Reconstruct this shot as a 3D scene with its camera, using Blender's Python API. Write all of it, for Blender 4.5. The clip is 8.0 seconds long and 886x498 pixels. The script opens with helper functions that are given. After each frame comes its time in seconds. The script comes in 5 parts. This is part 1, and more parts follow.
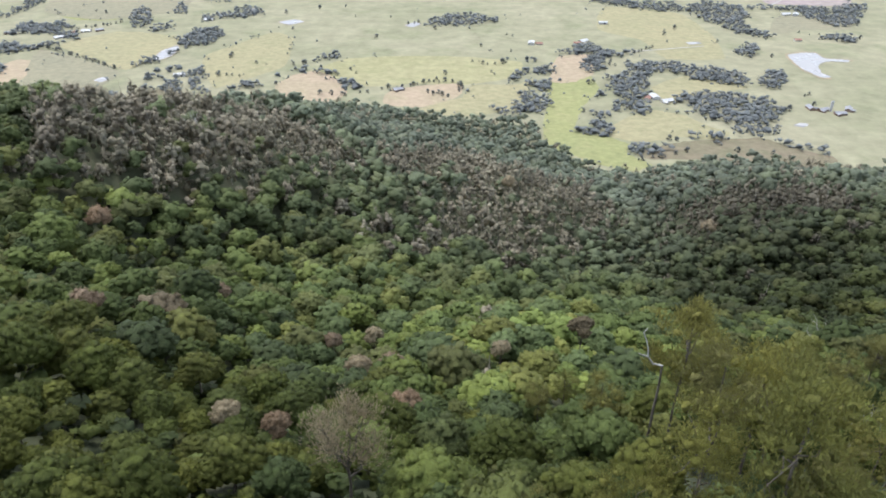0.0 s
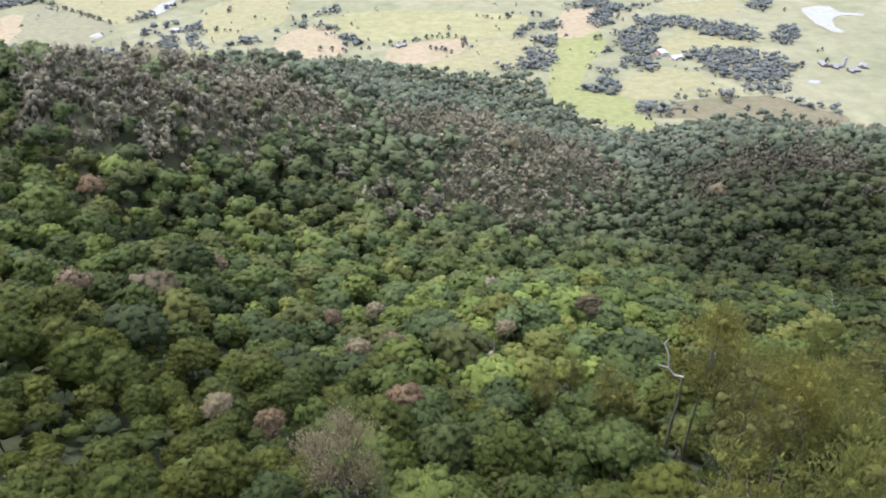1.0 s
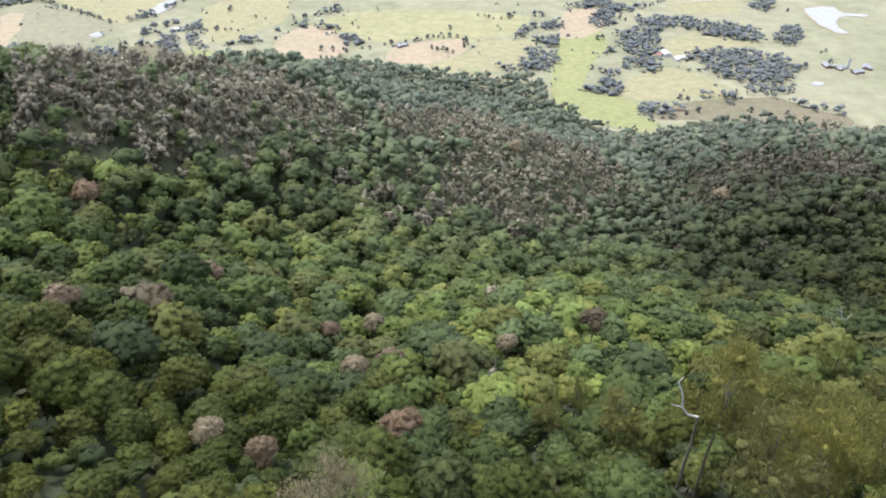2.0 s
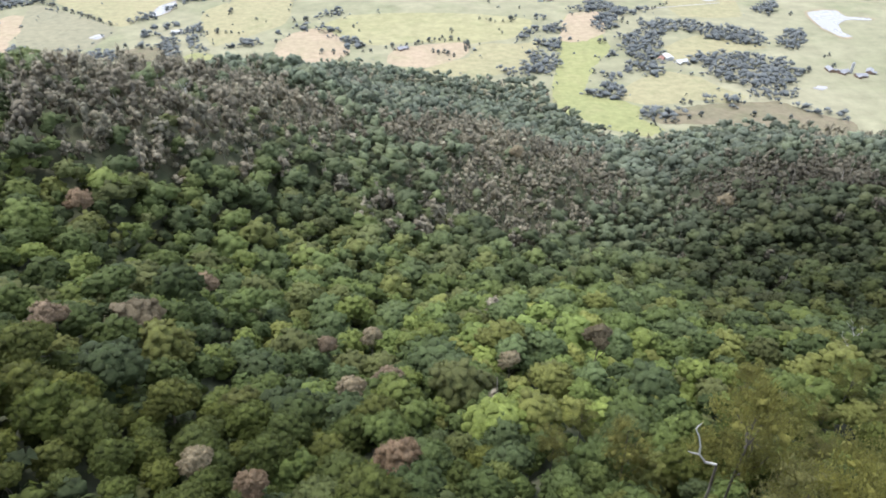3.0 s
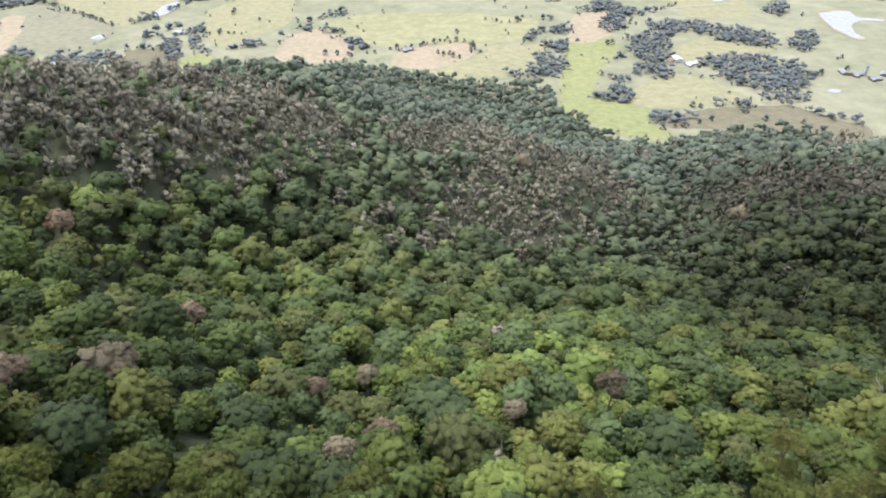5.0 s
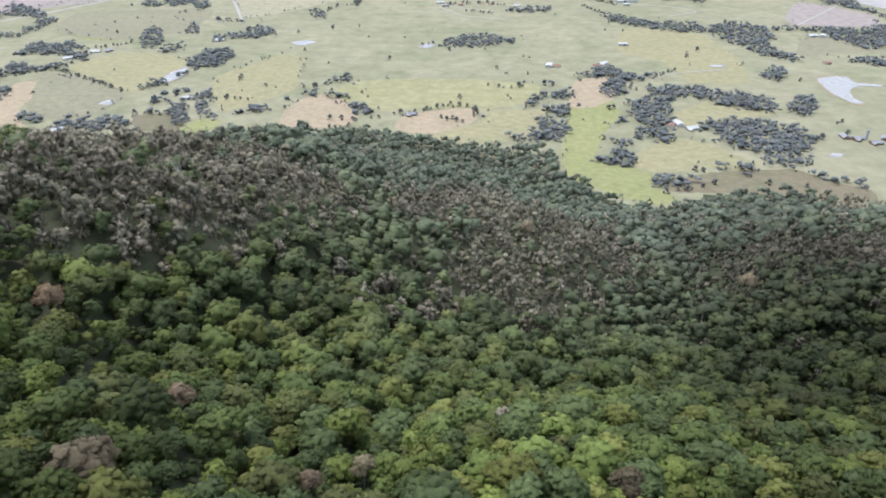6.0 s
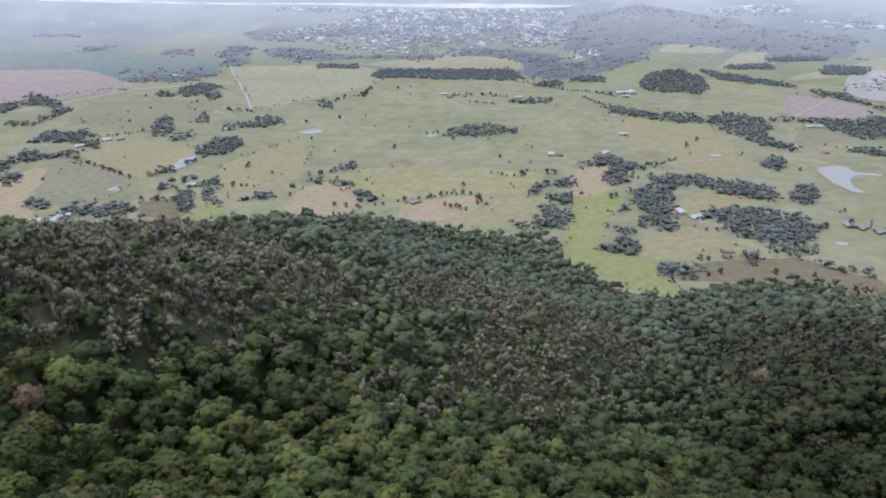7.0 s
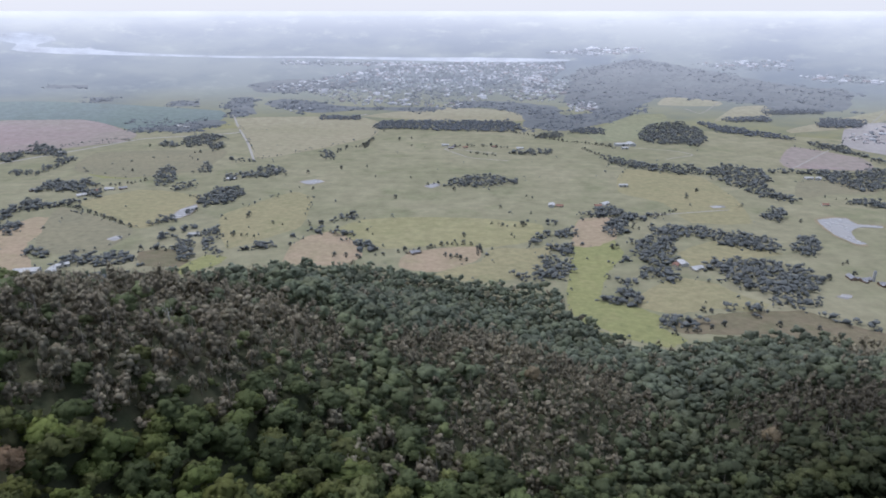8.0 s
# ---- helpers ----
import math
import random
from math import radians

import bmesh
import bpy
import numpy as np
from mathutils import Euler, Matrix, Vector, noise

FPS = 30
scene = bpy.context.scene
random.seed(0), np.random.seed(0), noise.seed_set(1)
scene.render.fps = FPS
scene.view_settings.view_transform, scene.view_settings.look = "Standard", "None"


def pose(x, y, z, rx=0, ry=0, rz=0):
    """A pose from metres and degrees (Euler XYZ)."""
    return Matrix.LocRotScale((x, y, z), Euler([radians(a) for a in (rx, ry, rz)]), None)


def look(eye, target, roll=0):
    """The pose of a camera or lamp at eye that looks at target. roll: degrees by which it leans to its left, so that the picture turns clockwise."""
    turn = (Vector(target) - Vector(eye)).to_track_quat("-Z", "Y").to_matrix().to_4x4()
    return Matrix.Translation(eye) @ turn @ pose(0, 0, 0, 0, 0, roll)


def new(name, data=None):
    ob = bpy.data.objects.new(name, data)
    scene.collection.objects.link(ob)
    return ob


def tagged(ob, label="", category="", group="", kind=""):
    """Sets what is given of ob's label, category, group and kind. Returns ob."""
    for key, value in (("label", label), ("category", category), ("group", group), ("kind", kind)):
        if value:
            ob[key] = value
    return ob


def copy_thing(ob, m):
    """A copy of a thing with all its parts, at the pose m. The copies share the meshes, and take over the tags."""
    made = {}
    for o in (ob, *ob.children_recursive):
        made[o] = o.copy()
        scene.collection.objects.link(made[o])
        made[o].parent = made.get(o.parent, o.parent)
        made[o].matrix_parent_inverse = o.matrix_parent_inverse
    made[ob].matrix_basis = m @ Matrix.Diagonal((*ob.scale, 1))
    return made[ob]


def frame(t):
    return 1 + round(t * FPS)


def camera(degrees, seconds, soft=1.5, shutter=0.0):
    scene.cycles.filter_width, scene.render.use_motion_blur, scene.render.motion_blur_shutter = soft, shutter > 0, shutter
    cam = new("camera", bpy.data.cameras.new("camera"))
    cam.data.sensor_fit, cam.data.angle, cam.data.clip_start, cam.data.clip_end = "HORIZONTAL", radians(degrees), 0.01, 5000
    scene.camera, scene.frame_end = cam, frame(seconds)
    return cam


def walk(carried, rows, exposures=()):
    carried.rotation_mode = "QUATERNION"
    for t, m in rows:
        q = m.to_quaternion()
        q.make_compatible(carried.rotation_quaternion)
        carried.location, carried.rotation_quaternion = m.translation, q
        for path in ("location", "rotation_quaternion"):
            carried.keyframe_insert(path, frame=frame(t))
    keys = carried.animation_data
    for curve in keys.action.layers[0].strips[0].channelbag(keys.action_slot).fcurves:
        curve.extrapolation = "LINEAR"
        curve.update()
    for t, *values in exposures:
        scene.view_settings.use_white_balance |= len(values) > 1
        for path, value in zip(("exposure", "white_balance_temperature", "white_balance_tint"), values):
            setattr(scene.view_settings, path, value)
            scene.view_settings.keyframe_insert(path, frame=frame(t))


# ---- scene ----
cam = camera(64.8, 8.0, soft=1.8)
PATH = [
    (0, (0.604, 2.16, 359.761), (0.58, 3.877, 358.735), -0.1),
    (0.2, (0.601, 4.196, 359.777), (0.575, 5.891, 358.716), -0.2),
    (0.5, (0.636, 7.248, 359.841), (0.606, 8.896, 358.709), -0.3),
    (1, (0.639, 12.286, 360.078), (0.606, 13.935, 358.948), -0.3),
    (1.5, (0.654, 15.8, 360.218), (0.619, 17.449, 359.087), -0.3),
    (1.7, (0.659, 16.95, 360.223), (0.625, 18.597, 359.089), -0.2),
    (2.8, (0.701, 23.892, 359.785), (0.664, 25.542, 358.656), -0.1),
    (3, (0.751, 25.375, 359.732), (0.713, 27.026, 358.603), -0.1),
    (3.5, (0.995, 29.607, 359.427), (0.953, 31.258, 358.299), -0.2),
    (4, (1.322, 34.219, 359.146), (1.275, 35.869, 358.016), -0.3),
    (4.2, (1.396, 36.166, 359.129), (1.348, 37.815, 357.998), -0.3),
    (5.3, (1.628, 47.396, 359.226), (1.573, 49.042, 358.092), -0.2),
    (5.5, (1.653, 49.545, 359.243), (1.596, 51.206, 358.131), -0.3),
    (6, (1.671, 55.183, 359.387), (1.606, 56.919, 358.396), -0.3),
    (6.5, (1.837, 60.855, 359.55), (1.765, 62.658, 358.687), -0.2),
    (7, (2.057, 65.856, 359.645), (1.978, 67.697, 358.869), -0.2),
    (7.5, (2.248, 69.649, 359.658), (2.166, 71.519, 358.953), -0.1),
    (8, (2.416, 72.823, 359.657), (2.333, 74.714, 359.012), -0.0),
]
# the camera's own exposure closes as the bright plain comes into view
EXPOSURES = [(0.0, 0.72, 6060, 12), (0.5, 0.92, 6070, 12), (1.5, 0.98, 6080, 12), (4.0, 0.98, 6060, 12), (5.5, 0.88, 6010, 12), (6.0, 0.60, 5930, 12), (6.5, 0.32, 5860, 13), (7.0, -0.02, 5840, 14), (7.5, -0.18, 5830, 16), (8.0, -0.26, 5830, 16)]
walk(cam, [(t, look(eye, target, roll)) for t, eye, target, roll in PATH], EXPOSURES)


# ---- world, sun, exposure ----
SUN_UP, SUN_TURN = 68.0, -50.0
world = bpy.data.worlds.new("sky")
scene.world = world
world.use_nodes = True
sky = world.node_tree.nodes.new("ShaderNodeTexSky")
sky.sky_type, sky.sun_disc = "NISHITA", False
sky.sun_elevation, sky.sun_rotation = radians(SUN_UP), radians(SUN_TURN)
sky.air_density, sky.dust_density, sky.ozone_density, sky.altitude = 1.0, 1.5, 1.0, 300
world.node_tree.nodes["Background"].inputs["Strength"].default_value = 0.13
# a bright cloud sheet hides most of the blue
cloud = world.node_tree.nodes.new("ShaderNodeMix")
cloud.data_type = "RGBA"
cloud.inputs[0].default_value = 0.72
cloud.inputs[7].default_value = (5.9, 6.4, 7.1, 1)
# the cloud is brightest low down, where the haze is thick
wn, wl = world.node_tree.nodes, world.node_tree.links
coord, axis, low_sky, glow = wn.new("ShaderNodeTexCoord"), wn.new("ShaderNodeSeparateXYZ"), wn.new("ShaderNodeMapRange"), wn.new("ShaderNodeMix")
wl.new(coord.outputs["Generated"], axis.inputs[0])
wl.new(axis.outputs["Z"], low_sky.inputs["Value"])
low_sky.inputs["From Min"].default_value, low_sky.inputs["From Max"].default_value = 0.0, 0.16
glow.data_type = "RGBA"
glow.inputs[6].default_value, glow.inputs[7].default_value = (9.4, 9.5, 9.6, 1), (5.9, 6.4, 7.1, 1)
wl.new(low_sky.outputs["Result"], glow.inputs[0])
wl.new(glow.outputs[2], cloud.inputs[7])
world.node_tree.links.new(sky.outputs["Color"], cloud.inputs[6])
world.node_tree.links.new(cloud.outputs[2], world.node_tree.nodes["Background"].inputs["Color"])
sun = new("sun", bpy.data.lights.new("sun", "SUN"))
sun.data.energy, sun.data.angle, sun.data.color = 2.2, radians(18), (1.0, 0.96, 0.9)
sun_way = Vector((math.sin(radians(SUN_TURN)) * math.cos(radians(SUN_UP)), math.cos(radians(SUN_TURN)) * math.cos(radians(SUN_UP)), math.sin(radians(SUN_UP))))
sun.matrix_world = look((0, 0, 800), Vector((0, 0, 800)) - sun_way)

rng = np.random.default_rng(7)

# ---- materials ----


def material(name, rough=0.8, spec=0.2):
    m = bpy.data.materials.new(name)
    m.use_nodes = True
    b = m.node_tree.nodes["Principled BSDF"]
    b.inputs["Roughness"].default_value, b.inputs["Specular IOR Level"].default_value = rough, spec
    return m, m.node_tree.nodes, m.node_tree.links, b


def noise_node(nodes, links, scale, detail=4.0, rough=0.6):
    g = nodes.new("ShaderNodeNewGeometry")
    n = nodes.new("ShaderNodeTexNoise")
    n.inputs["Scale"].default_value, n.inputs["Detail"].default_value, n.inputs["Roughness"].default_value = scale, detail, rough
    links.new(g.outputs["Position"], n.inputs["Vector"])
    return n


def blend(nodes, links, a, b, factor, mode="MIX"):
    n = nodes.new("ShaderNodeMix")
    n.data_type, n.blend_type = "RGBA", mode
    for key, value in ((6, a), (7, b), (0, factor)):
        if isinstance(value, (tuple, float, int)):
            n.inputs[key].default_value = (*value, 1) if isinstance(value, tuple) else value
        else:
            links.new(value, n.inputs[key])
    return n.outputs[2]


def stretch(nodes, links, value, low, high, to_low=0.0, to_high=1.0):
    n = nodes.new("ShaderNodeMapRange")
    n.inputs["From Min"].default_value, n.inputs["From Max"].default_value = low, high
    n.inputs["To Min"].default_value, n.inputs["To Max"].default_value = to_low, to_high
    links.new(value, n.inputs["Value"])
    return n.outputs["Result"]


def patchy(name, one, two, coarse, fine, rough=0.9, bump=0.0, third=None):
    """Two colours in coarse patches, with a finer grain and, at will, a third colour in spots."""
    m, nodes, links, b = material(name, rough)
    a = noise_node(nodes, links, coarse, 5)
    c = noise_node(nodes, links, fine, 6, 0.7)
    col = blend(nodes, links, one, two, stretch(nodes, links, a.outputs["Fac"], 0.38, 0.62))
    if third:
        d = noise_node(nodes, links, coarse * 2.7, 5, 0.65)
        col = blend(nodes, links, col, third, stretch(nodes, links, d.outputs["Fac"], 0.52, 0.68, 0.0, 0.8))
    grain = stretch(nodes, links, c.outputs["Fac"], 0.25, 0.75, 0.72, 1.22)
    v = nodes.new("ShaderNodeCombineColor")
    for k in range(3):
        links.new(grain, v.inputs[k])
    col = blend(nodes, links, col, v.outputs["Color"], 1.0, "MULTIPLY")
    links.new(col, b.inputs["Base Color"])
    if bump:
        p = nodes.new("ShaderNodeBump")
        p.inputs["Strength"].default_value, p.inputs["Distance"].default_value = 0.6, bump
        links.new(c.outputs["Fac"], p.inputs["Height"])
        links.new(p.outputs["Normal"], b.inputs["Normal"])
    return m


def leaf_material(name, palette=None, spread=0.16):
    """Foliage. With a palette, each tree takes one of its colours; without one, the colour is the tree's own attribute."""
    m, nodes, links, b = material(name, 0.62, 0.18)
    if palette:
        o = nodes.new("ShaderNodeObjectInfo")
        r = nodes.new("ShaderNodeValToRGB")
        while len(r.color_ramp.elements) < len(palette):
            r.color_ramp.elements.new(0.5)
        for k, col in enumerate(palette):
            r.color_ramp.elements[k].position = k / max(1, len(palette) - 1)
            r.color_ramp.elements[k].color = (*col, 1)
        links.new(o.outputs["Random"], r.inputs["Fac"])
        base = r.outputs["Color"]
    else:
        a = nodes.new("ShaderNodeAttribute")
        a.attribute_name = "own_color"
        base = a.outputs["Color"]
    g = nodes.new("ShaderNodeNewGeometry")
    n = noise_node(nodes, links, 0.45, 3)
    f = nodes.new("ShaderNodeMath")
    f.operation = "MULTIPLY"
    links.new(stretch(nodes, links, g.outputs["Random Per Island"], 0, 1, 1 - spread, 1 + spread), f.inputs[0])
    links.new(stretch(nodes, links, n.outputs["Fac"], 0.3, 0.7, 0.86, 1.14), f.inputs[1])
    f2 = nodes.new("ShaderNodeMath")
    f2.operation = "MULTIPLY"
    links.new(f.outputs[0], f2.inputs[0])
    links.new(stretch(nodes, links, noise_node(nodes, links, 1.5, 6, 0.8).outputs["Fac"], 0.3, 0.7, 0.66, 1.34), f2.inputs[1])
    f = f2
    v = nodes.new("ShaderNodeCombineColor")
    for k in range(3):
        links.new(f.outputs[0], v.inputs[k])
    col = blend(nodes, links, base, v.outputs["Color"], 1.0, "MULTIPLY")
    links.new(col, b.inputs["Base Color"])
    o = nodes.new("ShaderNodeAttribute")
    o.attribute_name = "outwards"
    w = nodes.new("ShaderNodeVectorTransform")
    w.vector_type, w.convert_from, w.convert_to = "NORMAL", "OBJECT", "WORLD"
    links.new(o.outputs["Vector"], w.inputs[0])
    p = nodes.new("ShaderNodeBump")
    p.inputs["Strength"].default_value, p.inputs["Distance"].default_value = 0.9, 0.4
    links.new(noise_node(nodes, links, 1.4, 6, 0.75).outputs["Fac"], p.inputs["Height"])
    links.new(w.outputs[0], p.inputs["Normal"])
    links.new(p.outputs[0], b.inputs["Normal"])
    t = nodes.new("ShaderNodeBsdfTranslucent")
    links.new(col, t.inputs["Color"])
    mix = nodes.new("ShaderNodeMixShader")
    mix.inputs[0].default_value = 0.32
    links.new(b.outputs[0], mix.inputs[1])
    links.new(t.outputs[0], mix.inputs[2])
    links.new(mix.outputs[0], nodes["Material Output"].inputs["Surface"])
    return m


GREENS = [(0.072, 0.098, 0.032), (0.102, 0.134, 0.040), (0.138, 0.176, 0.046), (0.097, 0.127, 0.051), (0.170, 0.204, 0.050), (0.126, 0.135, 0.047), (0.083, 0.110, 0.044), (0.184, 0.192, 0.052)]
GUMS = [(0.302, 0.266, 0.190), (0.328, 0.288, 0.208), (0.274, 0.256, 0.176), (0.314, 0.272, 0.200), (0.260, 0.248, 0.178)]
# leaves out on the plain, with haze mixed into the base colour
HAZED_LEAVES = [(0.196, 0.212, 0.210), (0.224, 0.238, 0.232), (0.178, 0.195, 0.193)]
leaves_mixed = leaf_material("mixed foliage")
leaves_green = leaf_material("rainforest foliage", GREENS)
leaves_dark = leaf_material("dark olive rainforest foliage", [(0.074, 0.092, 0.022), (0.098, 0.118, 0.025), (0.138, 0.147, 0.030), (0.083, 0.106, 0.029), (0.117, 0.124, 0.028)])
leaves_gum = leaf_material("olive gum foliage", spread=0.22, palette=[(0.195, 0.204, 0.058), (0.236, 0.232, 0.056), (0.205, 0.196, 0.066), (0.266, 0.252, 0.058)])
leaves_rust = leaf_material("rusty dying foliage", [(0.285, 0.198, 0.120), (0.270, 0.210, 0.140), (0.305, 0.215, 0.138)])
leaves_cream = leaf_material("cream blossom foliage", [(0.38, 0.31, 0.20), (0.34, 0.29, 0.18)])
leaves_bare = leaf_material("dry grey twigs and leaves", [(0.37, 0.30, 0.19), (0.33, 0.275, 0.175)])
leaves_dull = leaf_material("dull brown thinning foliage", [(0.185, 0.150, 0.092), (0.205, 0.170, 0.105)])
# paddock leaves are greyed the same way, haze in the colour
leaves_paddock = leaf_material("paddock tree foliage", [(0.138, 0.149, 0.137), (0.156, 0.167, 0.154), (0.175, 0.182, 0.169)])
bark = patchy("brown bark", (0.11, 0.09, 0.07), (0.17, 0.15, 0.12), 0.5, 3.0, 0.9, 0.05)
bark_pale = patchy("pale gum bark", (0.42, 0.38, 0.33), (0.30, 0.26, 0.22), 0.4, 2.5, 0.8, 0.03)
bark_white = patchy("bleached dead wood", (0.55, 0.53, 0.49), (0.40, 0.38, 0.35), 0.5, 3.0, 0.8, 0.03)
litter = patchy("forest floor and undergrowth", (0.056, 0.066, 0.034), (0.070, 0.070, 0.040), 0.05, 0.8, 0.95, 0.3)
pasture = patchy("pasture", (0.254, 0.247, 0.153), (0.305, 0.285, 0.186), 0.0034, 0.03, 0.95, 0.2, (0.218, 0.225, 0.129))

# ---- ground ----
# ground height over a fan of the hillside: rows go out from the camera's foot, columns go across it
ACROSS = np.array([-0.8, -0.62, -0.5, -0.4, -0.31, -0.22, -0.13, -0.05, 0.03, 0.11, 0.18, 0.25, 0.32, 0.39, 0.47, 0.58, 0.75])
AHEAD = np.array([0, 45, 80, 115, 155, 200, 250, 300, 350, 400, 455, 515, 585, 665, 760, 870, 984], float)
UPPER = [
    [308, 308, 308, 308, 308, 308, 309, 309, 309, 310, 309, 308, 308, 308, 308, 308, 308],
    [299, 291, 287, 285, 285, 285, 290, 293, 294, 298, 297, 290, 285, 285, 285, 286, 287],
    [292, 280, 274, 272, 270, 267, 268, 271, 269, 266, 277, 271, 268, 266, 267, 268, 271],
    [286, 269, 261, 260, 252, 245, 244, 244, 241, 243, 242, 246, 247, 247, 248, 251, 255],
    [281, 258, 245, 242, 239, 226, 219, 221, 221, 220, 218, 221, 221, 221, 225, 230, 240],
]
MIDDLE = [
    [275, 248, 229, 218, 215, 205, 196, 194, 197, 196, 196, 195, 194, 193, 196, 205, 223],
    [266, 243, 223, 206, 189, 182, 176, 167, 171, 172, 174, 167, 163, 160, 161, 178, 205],
    [251, 240, 231, 218, 191, 173, 162, 152, 148, 142, 142, 137, 131, 131, 141, 158, 186],
    [232, 232, 232, 227, 210, 175, 153, 137, 131, 121, 115, 112, 108, 112, 124, 144, 169],
    [209, 214, 215, 214, 200, 186, 156, 134, 117, 105, 94, 92, 101, 116, 130, 135, 149],
]
LOWER = [
    [183, 189, 193, 197, 190, 177, 153, 136, 114, 107, 87, 77, 94, 112, 125, 123, 126],
    [149, 158, 164, 170, 174, 166, 143, 127, 115, 105, 87, 68, 88, 102, 102, 103, 99],
    [111, 120, 127, 136, 146, 154, 134, 108, 95, 83, 66, 53, 63, 82, 86, 78, 68],
    [73, 80, 85, 93, 103, 111, 103, 84, 67, 50, 37, 33, 44, 50, 48, 42, 40],
]
FOOT = [
    [37, 41, 44, 48, 53, 59, 61, 52, 37, 21, 9, 3, 11, 14, 9, 6, 19],
    [11, 11, 12, 12, 12, 15, 20, 16, 9, 3, 0, -1, 0, -1, -2, 0, 7],
    [0, 0, 0, 0, 0, 0, 0, 0, 0, 0, 0, 0, 0, 0, 0, 0, 0],
]
HEIGHTS = np.array(UPPER + MIDDLE + LOWER + FOOT, float)
EYE_HEIGHT, FLAT, EDGE = 360.0, 2400.0, 1800.0


def hermite(nodes, q):
    q = np.clip(q, nodes[0], nodes[-1])
    i = np.clip(np.searchsorted(nodes, q, side="right") - 1, 0, len(nodes) - 2)
    h = nodes[i + 1] - nodes[i]
    t = (q - nodes[i]) / h
    w, r = np.zeros((len(q), len(nodes))), np.arange(len(q))
    a, b = np.maximum(i - 1, 0), np.minimum(i + 2, len(nodes) - 1)
    s, e = (t ** 3 - 2 * t * t + t) * h / (nodes[i + 1] - nodes[a]), (t ** 3 - t * t) * h / (nodes[b] - nodes[i])
    for k, v in ((i, 2 * t ** 3 - 3 * t * t + 1), (i + 1, 3 * t * t - 2 * t ** 3), (i + 1, s), (a, -s), (b, e), (i, -e)):
        np.add.at(w, (r, k), v)
    return w


def ground_z(x, y):
    """Height of the ground: the forested scarp, then a plain bent upwards beyond FLAT to fit the camera's view."""
    x, y = np.atleast_1d(np.asarray(x, float)), np.atleast_1d(np.asarray(y, float))
    wu, wv = hermite(ACROSS, x / (np.maximum(y, 0) + 100)), hermite(AHEAD, y)
    z = np.einsum("nj,ji,ni->n", wv, HEIGHTS, wu)
    # small folds
    z = z + np.where(y > 150, np.clip(z / 10, 0, 1) * 1.8 * np.sin(x / 17 + np.sin(y / 31)) * np.sin(y / 23 + 1.3 * np.sin(x / 40)), 0)
    z = np.where(y > 984, 0, np.maximum(z, 0))
    r = np.hypot(x, y - 40)
    s = np.clip((r - FLAT) / EDGE, 0, 1)
    return np.where((r > FLAT) & (y > 0), np.maximum(z, EYE_HEIGHT * (1 - r * (1 - s) / FLAT)), z)


def far(x, y):
    """Draws places beyond the flat plain in to where the lifted ground shows them."""
    x, y = np.atleast_1d(np.asarray(x, float)), np.atleast_1d(np.asarray(y, float))
    d = np.hypot(x, y - 40)
    k = np.where(d > FLAT, (FLAT + EDGE * (1 - FLAT / np.maximum(d, 1))) / np.maximum(d, 1), 1.0)
    return x * k, 40 + (y - 40) * k


def mesh_of(name, co, tris=None, quads=None, colors=None, outs=None):
    me = bpy.data.meshes.new(name)
    tris = np.zeros((0, 3), np.int64) if tris is None else tris
    quads = np.zeros((0, 4), np.int64) if quads is None else quads
    me.vertices.add(len(co))
    me.vertices.foreach_set("co", np.ascontiguousarray(co, np.float32).ravel())
    me.loops.add(tris.size + quads.size)
    me.loops.foreach_set("vertex_index", np.concatenate([tris.ravel(), quads.ravel()]).astype(np.int32))
    me.polygons.add(len(tris) + len(quads))
    me.polygons.foreach_set("loop_start", np.concatenate([np.arange(len(tris)) * 3, tris.size + np.arange(len(quads)) * 4]).astype(np.int32))
    if colors is not None:
        a = me.color_attributes.new("own_color", "FLOAT_COLOR", "POINT")
        a.data.foreach_set("color", np.c_[colors, np.ones(len(colors))].astype(np.float32).ravel())
    if outs is not None:
        a = me.attributes.new("outwards", "FLOAT_VECTOR", "POINT")
        a.data.foreach_set("vector", np.ascontiguousarray(outs, np.float32).ravel())
    me.polygons.foreach_set("use_smooth", np.ones(len(me.polygons), bool))
    me.update(calc_edges=True)
    me.validate()
    return me


def put(name, me, mat, parent=None, label=""):
    """A mesh as one object, at top level or as a part."""
    ob = new(name, me)
    if mat and not me.materials:
        me.materials.append(mat)
    if parent:
        ob.parent = parent
    return tagged(ob, label)


def part(name, bm, mat, parent=None, label=""):
    me = bpy.data.meshes.new(name)
    bm.to_mesh(me)
    bm.free()
    return put(name, me, mat, parent, label)


def polar(radii, turns):
    rr, aa = np.meshgrid(radii, turns, indexing="ij")
    x, y = rr * np.sin(aa), 40 + rr * np.cos(aa)
    co = np.c_[x.ravel(), y.ravel(), ground_z(x.ravel(), y.ravel())]
    n = len(turns)
    i, j = np.meshgrid(np.arange(len(radii) - 1), np.arange(n), indexing="ij")
    k = (j + 1) % n
    return co, np.stack([i * n + j, i * n + k, (i + 1) * n + k, (i + 1) * n + j], -1).reshape(-1, 4)[:, ::-1]


